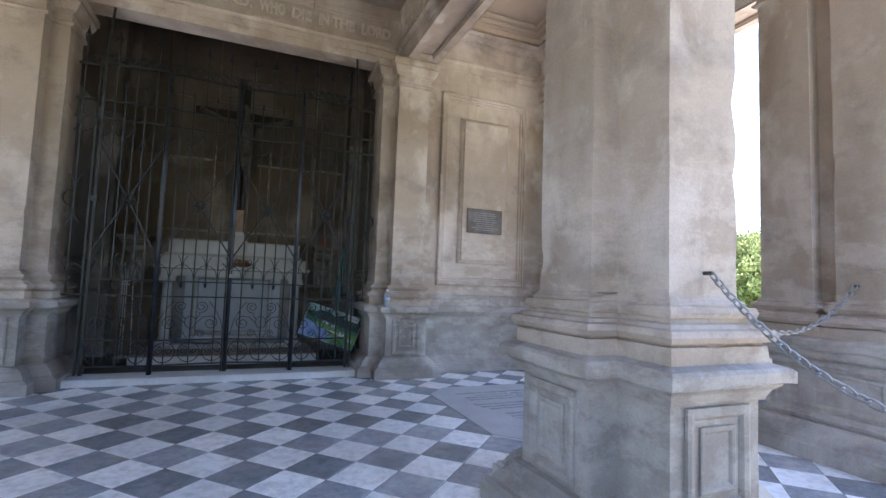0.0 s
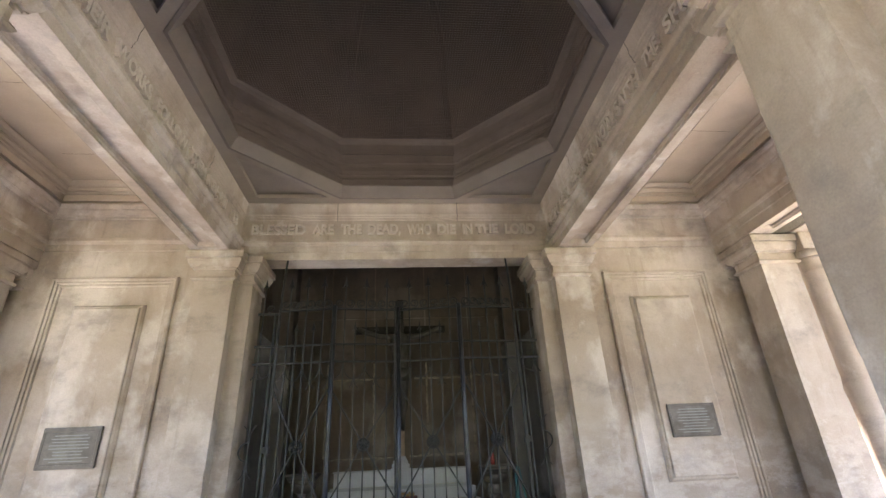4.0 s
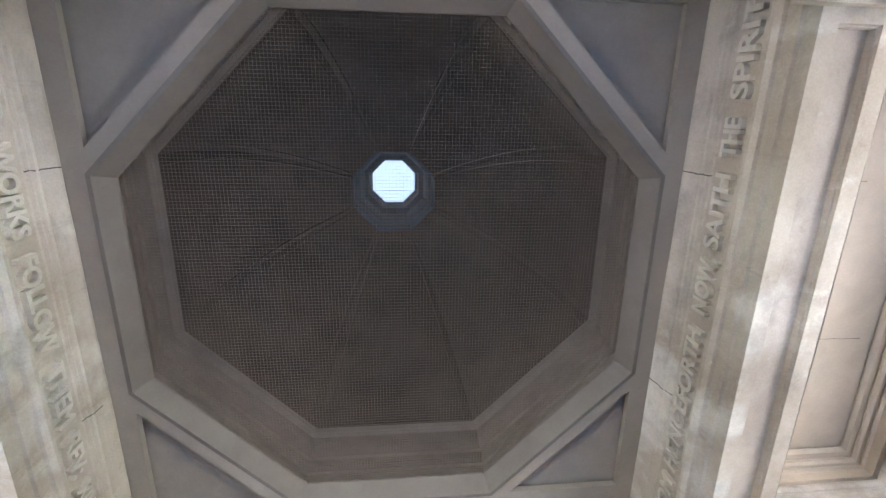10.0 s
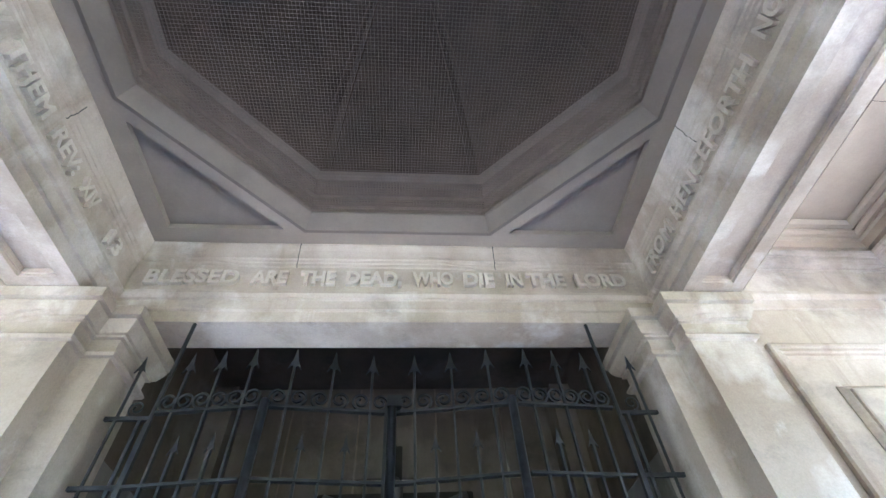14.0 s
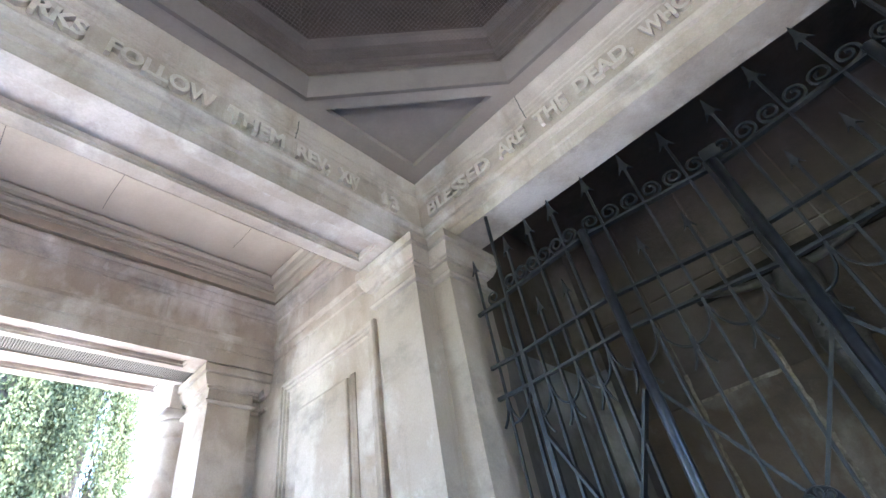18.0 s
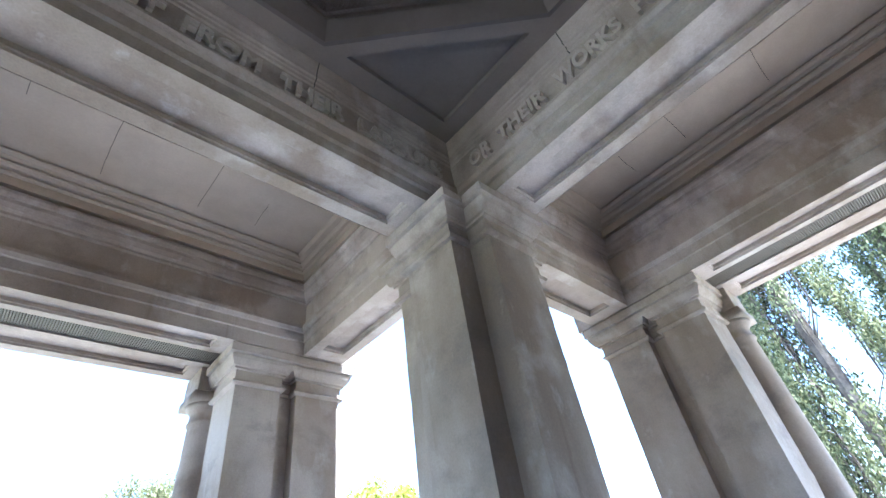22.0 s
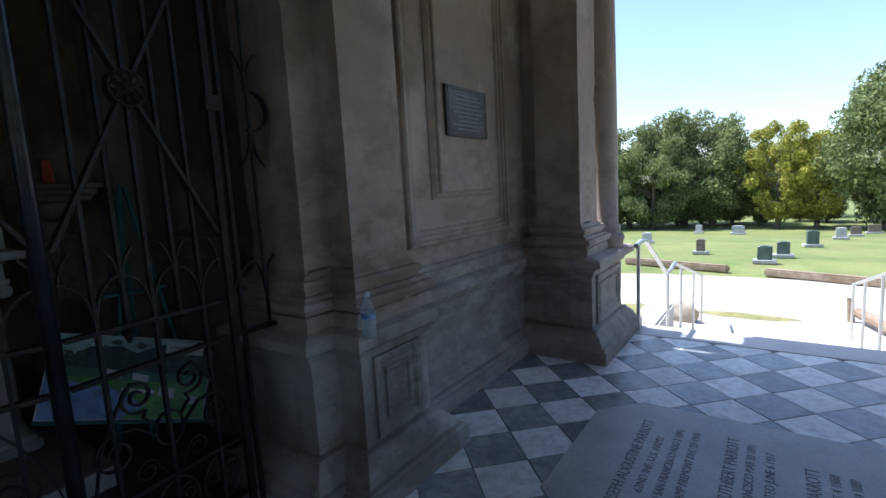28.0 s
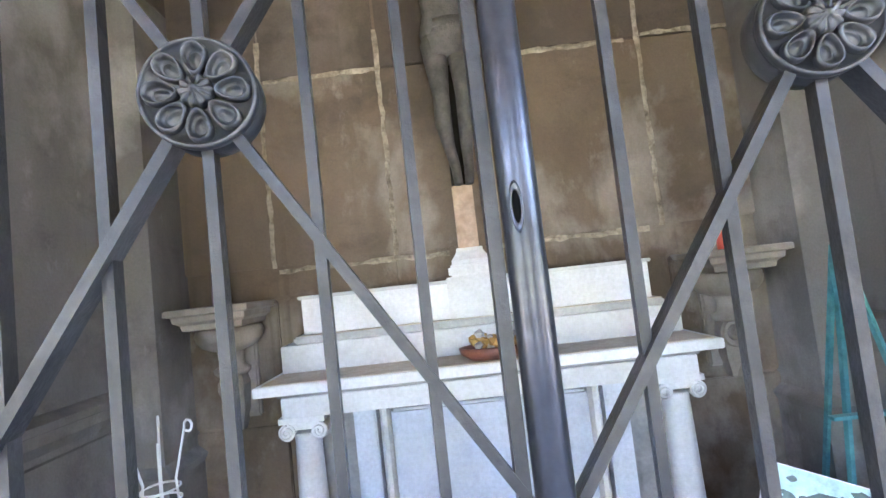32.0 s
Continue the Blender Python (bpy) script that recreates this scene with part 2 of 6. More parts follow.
CHAIN = plain("galvanised_chain", (0.33, 0.33, 0.325), 0.45, 0.85)
STEEL = plain("steel_rail", (0.60, 0.59, 0.57), 0.4, 0.7)
BRONZE = surface("bronze_plate", (0.045, 0.037, 0.031), (0.088, 0.072, 0.062), (0.145, 0.122, 0.104), 3.0, 0.45, 0.06, metal=0.5)


# ---------------------------------------------------------------- mesh helpers
def part(name, bm, material, parent=None, label=""):
    """Links a bmesh as one mesh object under a thing or a part."""
    me = bpy.data.meshes.new(name)
    bmesh.ops.recalc_face_normals(bm, faces=bm.faces)
    bm.to_mesh(me)
    bm.free()
    me.materials.append(material)
    ob = new(name, me)
    if parent is not None:
        ob.parent = parent
    return tagged(ob, label)


def share(name, mesh, parent, m):
    ob = new(name, mesh)
    ob.parent = parent
    ob.matrix_basis = m
    return ob


def thing(name, label, category, group="", kind="", at=(0, 0, 0)):
    ob = new(name)
    ob.empty_display_size = 0.1
    ob.location = at
    return tagged(ob, label, category, group, kind)


def smooth(ob):
    for f in ob.data.polygons:
        f.use_smooth = True
    return ob


def box(bm, x0, x1, y0, y1, z0, z1, m=None):
    v = [bm.verts.new((x, y, z)) for z in (z0, z1) for x, y in ((x0, y0), (x1, y0), (x1, y1), (x0, y1))]
    if m is not None:
        for p in v:
            p.co = m @ p.co
    for f in ((3, 2, 1, 0), (4, 5, 6, 7), (0, 1, 5, 4), (1, 2, 6, 5), (2, 3, 7, 6), (3, 0, 4, 7)):
        bm.faces.new([v[n] for n in f])
    return bm


def bevelled(x0, x1, y0, y1, z0, z1, w=0.006):
    bm = box(bmesh.new(), x0, x1, y0, y1, z0, z1)
    bmesh.ops.bevel(bm, geom=bm.edges[:], offset=w, segments=2, affect="EDGES")
    return bm


def grown(poly, d):
    """A polygon with every side moved out by d (counter-clockwise, mitred)."""
    out, n = [], len(poly)
    for k in range(n):
        a, b, c = Vector(poly[k - 1]), Vector(poly[k]), Vector(poly[(k + 1) % n])
        e, f = (b - a).normalized(), (c - b).normalized()
        p, q = Vector((e.y, -e.x)), Vector((f.y, -f.x))
        out.append(b + (p + q) * (d / max(0.2, 1 + p.dot(q))))
    return out


def loft(bm, poly, rings, caps=True, m=None):
    """Rings of (offset, height) round a polygon, joined from one to the next."""
    loops = []
    for d, z in rings:
        loops.append([bm.verts.new((m or Matrix()) @ Vector((p.x, p.y, z))) for p in grown(poly, d)])
    for a, b in zip(loops, loops[1:]):
        for k in range(len(a)):
            bm.faces.new((a[k - 1], a[k], b[k], b[k - 1]))
    if caps:
        bm.faces.new(loops[0][::-1])
        bm.faces.new(loops[-1])
    return bm


def lathe(bm, profile, steps=20, at=(0, 0, 0), caps=True):
    loops = [[bm.verts.new((at[0] + r * math.cos(a), at[1] + r * math.sin(a), at[2] + z))
              for a in (2 * math.pi * k / steps for k in range(steps))] for r, z in profile]
    for a, b in zip(loops, loops[1:]):
        for k in range(steps):
            bm.faces.new((a[k - 1], a[k], b[k], b[k - 1]))
    if caps:
        bm.faces.new(loops[0][::-1])
        bm.faces.new(loops[-1])
    return bm


def tube(bm, points, r, sides=6, closed=False, flat=None):
    """A bar of radius r along points; flat=(a, b) makes it a strip a thick and b wide."""
    pts = [Vector(p) for p in points]
    loops = []
    for k, p in enumerate(pts):
        a = pts[k - 1] if k or closed else p
        b = pts[(k + 1) % len(pts)] if k < len(pts) - 1 or closed else p
        way = (b - a).normalized()
        side = way.cross(Vector((0, 1, 0)))
        if side.length < 0.05:
            side = way.cross(Vector((1, 0, 0)))
        side.normalize()
        up = side.cross(way)
        if flat:
            corners = [(-flat[0], -flat[1]), (flat[0], -flat[1]), (flat[0], flat[1]), (-flat[0], flat[1])]
            loops.append([bm.verts.new(p + side * u / 2 + up * v / 2) for u, v in corners])
        else:
            loops.append([bm.verts.new(p + (side * math.cos(w) + up * math.sin(w)) * r)
                          for w in (2 * math.pi * n / sides for n in range(sides))])
    n = len(loops[0])
    for a, b in zip(loops, loops[1:] + (loops[:1] if closed else [])):
        for k in range(n):
            bm.faces.new((a[k - 1], a[k], b[k], b[k - 1]))
    if not closed:
        bm.faces.new(loops[0][::-1])
        bm.faces.new(loops[-1])
    return bm


def rect(x0, x1, y0, y1):
    return [(x0, y0), (x1, y0), (x1, y1), (x0, y1)]


def writing(name, text, size, depth, m, material, parent=None, width=None, align="CENTER"):
    """Raised letters in the built-in font, as a mesh."""
    cu = bpy.data.curves.new(name, "FONT")
    cu.body, cu.size, cu.extrude, cu.align_x, cu.align_y = text, size, depth, align, "CENTER"
    cu.bevel_depth = 0.0
    tmp = bpy.data.objects.new(name, cu)
    scene.collection.objects.link(tmp)
    bpy.context.view_layer.update()
    me = bpy.data.meshes.new_from_object(tmp.evaluated_get(bpy.context.evaluated_depsgraph_get()))
    span = max(v.co.x for v in me.vertices) - min(v.co.x for v in me.vertices)
    bpy.data.objects.remove(tmp)
    me.materials.clear()
    me.materials.append(material)
    if width:
        me.transform(Matrix.Diagonal((width / span, 1, 1, 1)))
    ob = new(name, me)
    ob.matrix_basis = m
    if parent is not None:
        ob.parent = parent
    return ob


def letters_of(whole, root, m, bold=0.0048):
    """Splits a word into letters, each with its strokes thickened."""
    src = bmesh.new()
    src.from_mesh(whole.data)
    bmesh.ops.remove_doubles(src, verts=src.verts, dist=1e-5)
    src.normal_update()
    spread = []
    for v in src.verts:
        sides = [f.normal for f in v.link_faces if abs(f.normal.z) < 0.5]
        n = sum(sides, Vector())
        if n.length > 1e-4:
            spread.append((v, n.normalized() * bold * min(1.6, len(sides) / n.length)))
    for v, d in spread:
        v.co += Vector((d.x, d.y, 0))
    left = set(src.verts)
    while left:
        todo, island = [left.pop()], []
        while todo:
            v = todo.pop()
            island.append(v)
            for e in v.link_edges:
                o = e.other_vert(v)
                if o in left:
                    left.discard(o)
                    todo.append(o)
        faces = {f for v in island for f in v.link_faces}
        bm = bmesh.new()
        twin = {v: bm.verts.new(v.co) for v in island}
        for f in faces:
            bm.faces.new([twin[v] for v in f.verts])
        part("letter", bm, whole.data.materials[0], root).matrix_basis = m
    src.free()
    bpy.data.objects.remove(whole)


def lettering(name, label, words, size, depth, m, material):
    """An inscription set word by word (text, start, end), whose letters are parts of their own."""
    root = tagged(new(name), label, "inscription", "frieze inscriptions")
    root.matrix_basis = m
    for text, u0, u1 in words:
        letters_of(writing(name, text, size, depth, m, material, None, u1 - u0, "CENTER"), root, pose((u0 + u1) / 2, 0, 0))
    return root


def weather(bm, xs=(), ys=(), zs=(), amount=0.003, chip=0.016):
    """Cuts a shape across, then makes its faces uneven and breaks bits off its outer edges."""
    for axis, cuts in enumerate((xs, ys, zs)):
        no = Vector((axis == 0, axis == 1, axis == 2))
        for c in cuts:
            bmesh.ops.bisect_plane(bm, geom=bm.verts[:] + bm.edges[:] + bm.faces[:], plane_co=no * c, plane_no=no, dist=1e-5)
    bmesh.ops.recalc_face_normals(bm, faces=bm.faces)
    bm.normal_update()
    moves = []
    for v in bm.verts:
        d = noise.noise_vector(v.co * 3.1) * amount
        if any(len(e.link_faces) == 2 and e.is_convex and e.calc_face_angle(0) > 0.9 for e in v.link_edges):
            n = noise.noise(v.co * 5.3 + Vector((7, 3, 1))) + 0.5 * noise.noise(v.co * 17.0)
            d -= v.normal * (max(0.0, n - 0.28) * chip * 2.2 + 0.0015)
        moves.append((v, d))
    for v, d in moves:
        v.co += d
    return bm


def steps(a, c, n):
    return [a + (c - a) * (k + 0.5 + 0.3 * math.sin(k * 2.7)) / n for k in range(n)]


# ---------------------------------------------------------------- plan
FACE = 1.76          # inner face of the beams round the middle bay
BACK = 2.15          # their outer face
PIER = 1.89          # centre of the four piers
END = 3.885          # inner face of the outer piers
REACH = 3.79         # inner face of the entablature over them
EDGE = 4.88          # edge of the platform
SPRING = 3.73        # underside of the beams
A, B, C = 0.193, 0.345, 0.465   # half width of a pilaster, its reach inwards and outwards

PEDESTAL = [(0.20, 0.0), (0.20, 0.10), (0.185, 0.104), (0.18, 0.12), (0.155, 0.123), (0.15, 0.14), (0.125, 0.18), (0.085, 0.215), (0.085, 0.228), (0.05, 0.231), (0.05, 0.66),
            (0.07, 0.663), (0.07, 0.675), (0.085, 0.705), (0.11, 0.725), (0.11, 0.735), (0.145, 0.738), (0.145, 0.785), (0.13, 0.80), (0.07, 0.815)]
BASE = [(0.08, 0.80), (0.08, 0.88), (0.062, 0.883), (0.062, 0.891), (0.09, 0.893), (0.105, 0.918), (0.095, 0.943), (0.065, 0.947), (0.06, 0.963), (0.035, 0.968), (0.035, 0.984),
        (0.048, 0.987), (0.056, 1.008), (0.048, 1.03), (0.024, 1.033), (0.024, 1.046), (0.006, 1.06), (0.0, 1.075)]
SHAFT = [(0.0, 1.07), (0.0, 3.42)]
CAP = [(0.0, 3.41), (0.025, 3.412), (0.036, 3.43), (0.026, 3.448), (0.008, 3.451), (0.008, 3.53), (0.03, 3.532), (0.03, 3.548), (0.048, 3.551), (0.072, 3.60),
       (0.08, 3.63), (0.064, 3.633), (0.064, 3.643), (0.096, 3.646), (0.096, 3.71), (0.086, 3.726)]


def panel_frame(bm, u0, u1, v0, v1, m, w=0.03, d=0.012):
    """A moulded frame round a sunk panel, on the plane of m."""
    loft(bm, rect(u0, u1, v0, v1), [(w, 0), (w, d), (w * 0.6, d * 1.3), (0.0, d), (-w * 0.4, 0.0), (-w * 0.5, -d * 0.6)], False, m)
    return bm


def on_wall(x, y, z, turn):
    """The frame of an upright face whose outward normal is -y turned by that many degrees."""
    return pose(x, y, z, 0, 0, turn) @ pose(0, 0, 0, 90, 0, 0)


def pier_parts(parent, poly, foot, panels):
    across = [(steps(min(p[n] for p in q) - 0.1, max(p[n] for p in q) + 0.1, 9)) for q in (poly, foot) for n in (0, 1)]
    part("pedestal", weather(loft(bmesh.new(), foot, PEDESTAL), across[2], across[3], steps(0.26, 0.64, 3)), DADO, parent)
    part("base", weather(loft(bmesh.new(), poly, BASE), across[0], across[1]), STONE, parent)
    part("shaft", weather(loft(bmesh.new(), poly, SHAFT), zs=steps(1.08, 3.40, 26)), STONE, parent)
    part("capital", weather(loft(bmesh.new(), poly, CAP), across[0], across[1]), STONE, parent)
    for u0, u1, m in panels:
        bm = bmesh.new()
        panel_frame(bm, u0, u1, 0.285, 0.615, m, 0.035, 0.014)
        panel_frame(bm, u0 + 0.06, u1 - 0.06, 0.345, 0.555, m, 0.02, 0.008)
        part("panel", bm, DADO, parent)


# ---------------------------------------------------------------- the four piers of the middle bay
cross = [(-A, -C), (A, -C), (A, -A), (C, -A), (C, A), (A, A), (A, B), (-A, B), (-A, A), (-B, A), (-B, -A), (-A, -A)]
pier = thing("pier", "weathered grey stucco pier with four pilasters on a panelled pedestal", "pier", "piers of the middle bay", at=(PIER, -PIER, 0))
pier_parts(pier, cross, cross, [(-0.135, 0.135, on_wall(d * math.sin(radians(k)), -d * math.cos(radians(k)), 0, k))
                                for k, d in ((0, C + 0.052), (90, C + 0.052), (180, B + 0.052), (270, B + 0.052))])
copy_thing(pier, pose(-PIER, -PIER, 0, 0, 0, -90))
for sx in (1, -1):
    plan = [(-A, -B), (A, -B), (A, A), (-A, A), (-B, A), (-B, -A), (-A, -A)]
    if sx < 0:
        plan = [(-x, y) for x, y in plan[::-1]]
    rear = thing("pier", "weathered stucco corner pier with two pilasters on a panelled pedestal", "pier", "piers of the middle bay", at=(sx * PIER, PIER, 0))
    pier_parts(rear, plan, plan, [(-0.135, 0.135, on_wall(0, -(B + 0.052), 0, 0))])

# ---------------------------------------------------------------- outer piers at the ends of the arms
for sign in (1, -1):
    flip = lambda pts: [(x, y * sign) for x, y in (pts if sign > 0 else pts[::-1])]
    body = flip([(END, 1.25), (END + 0.42, 1.25), (END + 0.42, 2.17), (END, 2.17), (END, 1.76), (END + 0.1, 1.76), (END + 0.1, 1.62), (END, 1.62)])
    foot = flip(rect(END, 4.65, 1.20, 2.17))
    outer = thing("outer_pier", "weathered grey stucco outer pier with paired pilasters on a panelled pedestal", "pier", "outer piers")
    jamb = on_wall(4.27, (1.20 - 0.052) * sign, 0, 0 if sign > 0 else 180)
    inner = on_wall(END - 0.052, 1.71 * sign, 0, -90)
    pier_parts(outer, body, foot, [(-0.30, 0.30, jamb), (-0.38, 0.38, inner)])
    col = lathe(bmesh.new(), [(0.19, 0.80), (0.19, 0.86), (0.20, 0.88), (0.20, 0.91), (0.185, 0.93), (0.165, 0.945), (0.17, 0.97), (0.165, 0.99), (0.15, 1.01),
                              (0.148, 1.9), (0.130, 3.28), (0.142, 3.29), (0.142, 3.31), (0.130, 3.32), (0.130, 3.38), (0.16, 3.42), (0.175, 3.45)], 28, (4.50, 1.275 * sign, 0))
    box(col, 4.315, 4.68, 1.275 * sign - 0.18, 1.275 * sign + 0.18, 3.45, 3.52)
    smooth(part("column", col, STONE, outer))
    part("block", bevelled(4.318, 4.665, 1.275 * sign - 0.16, 1.275 * sign + 0.16, 3.521, 3.727), STONE, outer)
    for turn in (180, 270):
        copy_thing(outer, pose(0, 0, 0, 0, 0, turn))

# ---------------------------------------------------------------- entablatures
LETTERED = [(0, SPRING), (0, 3.81), (-0.022, 3.812), (-0.022, 3.885), (-0.045, 3.888), (-0.06, 3.915), (-0.06, 3.94), (-0.005, 3.95), (0, 3.955), (0, 4.215),
            (-0.010, 4.220), (-0.010, 4.248), (-0.018, 4.252), (-0.020, 4.275), (-0.030, 4.282), (-0.033, 4.315), (-0.028, 4.318), (-0.034, 4.36), (-0.046, 4.40), (-0.046, 4.418), (-0.042, 4.428)]
ARM = [(0, SPRING), (0, 3.845), (-0.018, 3.848), (-0.018, 3.925), (-0.035, 3.93), (-0.05, 3.955), (-0.05, 3.985), (-0.01, 4.0), (0, 4.01), (0, 4.235),
       (-0.02, 4.24), (-0.02, 4.262), (-0.045, 4.275), (-0.06, 4.315), (-0.06, 4.345), (-0.075, 4.35), (-0.085, 4.375), (-0.085, 4.40)]
COFFER = [(-0.08, 4.402), (-0.03, 4.404), (-0.03, 4.432), (-0.085, 4.434), (-0.088, 4.505), (-0.12, 4.508), (-0.122, 4.518), (-0.092, 4.522), (-0.092, 4.532), (-0.135, 4.535), (-0.15, 4.552), (-0.165, 4.556),
          (-0.165, 4.566), (-0.14, 4.569), (-0.14, 4.578), (-0.20, 4.581), (-0.222, 4.60), (-0.226, 4.612), (-0.20, 4.614), (-0.20, 4.628)]
part("entablature_middle", weather(loft(bmesh.new(), rect(-FACE, FACE, -FACE, FACE), LETTERED, False), steps(-1.74, 1.74, 34), steps(-1.74, 1.74, 34), amount=0.004), STONE)
tagged(bpy.data.objects["entablature_middle"], "weathered stucco entablature with a lettered frieze", "entablature", kind="structure")
CRACK = plain("dark_joint", (0.04, 0.035, 0.03), 0.9)
for turn in (0, 90, 180, 270):
    for u in (-0.705, 0.69):
        bm = bmesh.new()
        edge = [(FACE + d - 0.0015, z) for d, z in LETTERED[9:]]
        for (p, z), (q, w) in zip(edge, edge[1:]):
            bm.faces.new([bm.verts.new(c) for c in ((u, p, z), (u + 0.006, p, z), (u + 0.006 + 0.003 * math.sin(90 * w), q, w), (u + 0.003 * math.sin(90 * w), q, w))])
        part("joint", bm, CRACK, bpy.data.objects["entablature_middle"]).matrix_basis = pose(0, 0, 0, 0, 0, turn)
ARMS = {"right": rect(BACK, REACH, -FACE, FACE), "left": rect(-REACH, -BACK, -FACE, FACE), "front": rect(-FACE, FACE, -REACH, -BACK)}
for side, plan in ARMS.items():
    tagged(part("entablature_" + side, weather(loft(bmesh.new(), plan, ARM, False), steps(plan[0][0], plan[2][0], 22), steps(plan[0][1], plan[2][1], 22), amount=0.004), STONE), "weathered stucco entablature of a side bay", "entablature", kind="structure")
    tagged(part("cornice_" + side, loft(bmesh.new(), plan, COFFER, False), WOOD), "painted wooden ceiling moulding of a side bay", "moulding", kind="structure")
    (x0, y0), (x1, y1) = plan[0], plan[2]
    bm = box(bmesh.new(), x0 + 0.05, x1 - 0.05, y0 + 0.05, y1 - 0.05, 4.624, 4.64)
    box(bm, x0, x1, y0, y1, 4.642, 4.69)
    ceiling = tagged(part("ceiling_" + side, bm, WOOD), "cream painted board ceiling of a side bay", "ceiling", kind="structure")
    wide = x1 - x0 > y1 - y0
    lo, hi, a0, a1 = (x0, x1, y0, y1) if wide else (y0, y1, x0, x1)
    rc = random.Random(len(side))
    for f, s0, s1 in ((0.20, 0.22, 0.40), (0.33, 0.20, 0.62), (0.52, 0.18, 0.52), (0.66, 0.45, 0.80), (0.80, 0.25, 0.45)):
        line, u = [], lo + (hi - lo) * f
        for k in range(9):
            u += rc.uniform(-0.004, 0.004)
            s = a0 + (a1 - a0) * (s0 + (s1 - s0) * k / 8)
            line.append((u, s, 4.6235) if wide else (s, u, 4.6235))
        part("crack", tube(bmesh.new(), line, 0.0016, 4), CRACK, ceiling)


def sunk_plate(bm, x0, x1, y0, y1, z, top, ix, iy, depth=0.05):
    """The underside of a beam: a plate at z with sides up to top and a moulded sunk panel, ix and iy in from its edges."""
    loft(bm, rect(x0, x1, y0, y1), [(0.0, top), (0.0, z)], False)
    hole = rect(x0 + ix, x1 - ix, y0 + iy, y1 - iy)
    rim = [[bm.verts.new((x, y, z)) for x, y in p] for p in (rect(x0, x1, y0, y1), hole)]
    for k in range(4):
        bm.faces.new((rim[0][k - 1], rim[0][k], rim[1][k], rim[1][k - 1]))
    loft(bm, hole, [(0.0, z), (-0.003, z + 0.016), (-0.012, z + 0.018), (-0.014, z + depth), (-0.03, z + depth + 0.002)], False)
    box(bm, x0 + ix + 0.02, x1 - ix - 0.02, y0 + iy + 0.02, y1 - iy - 0.02, z + depth, z + depth + 0.05)
    return bm


def soffit(name, x0, x1, y0, y1, z=SPRING):
    ix, iy = (0.15, 0.09) if x1 - x0 > y1 - y0 else (0.09, 0.15)
    bm = sunk_plate(bmesh.new(), x0, x1, y0, y1, z, z + 0.12, ix, iy)
    return tagged(part(name, bm, STONE), "pale stucco beam soffit with a sunk panel", "soffit", kind="structure")


IN, OUT = PIER - B, PIER + C
for k, (x0, x1, y0, y1) in enumerate(((FACE, BACK, -IN, IN), (-BACK, -FACE, -IN, IN), (-IN, IN, -BACK, -FACE),
                                      (OUT, REACH, -BACK, -FACE), (-REACH, -OUT, -BACK, -FACE), (FACE, BACK, -REACH, -OUT), (-BACK, -FACE, -REACH, -OUT))):
    soffit("beam_%d" % (k + 1), x0 + 0.003, x1 - 0.003, y0 + 0.002, y1 - 0.002, SPRING + 0.001)
bm = box(bmesh.new(), -IN - 0.05, IN + 0.05, FACE + 0.002, 2.02, SPRING - 0.002, SPRING + 0.9)
tagged(part("lintel", bm, STONE), "weathered stucco lintel over the gate", "lintel", kind="structure")

# outer beams with a perforated strip between them
beam = bmesh.new()
sunk_plate(beam, REACH + 0.003, 4.06, -2.3, 2.3, 3.729, 4.3, 0.065, 1.25, 0.045)
sunk_plate(beam, 4.27, 4.63, -2.3, 2.3, 3.729, 4.3, 0.09, 1.27, 0.045)
mesh_strip = bmesh.new()
for k in range(150):
    y = -1.26 + k * 0.0168
    box(mesh_strip, 4.05, 4.28, y, y + 0.0085, 3.742, 3.746)
for k in range(9):
    x = 4.055 + k * 0.0255
    box(mesh_strip, x, x + 0.008, -1.27, 1.27, 3.746, 3.7495)
outer_beam = part("outer_beam", beam, STONE)
tagged(outer_beam, "pale stucco double beam over the end opening", "beam", "outer beams", "structure")
part("grille_strip", mesh_strip, STRIP, outer_beam, "tan perforated mesh strip")
# backing above the mesh, in the dome's darkened plaster
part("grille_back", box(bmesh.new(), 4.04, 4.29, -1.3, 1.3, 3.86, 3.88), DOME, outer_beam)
for turn in (180, 270):
    copy_thing(outer_beam, pose(0, 0, 0, 0, 0, turn))

# ---------------------------------------------------------------- ceiling of the middle bay, octagon and dome
def octagon(r, turn=0.0):
    h = r / math.cos(math.pi / 8)
    return [(h * math.cos(math.pi / 8 + k * math.pi / 4 + turn), h * math.sin(math.pi / 8 + k * math.pi / 4 + turn)) for k in range(8)]


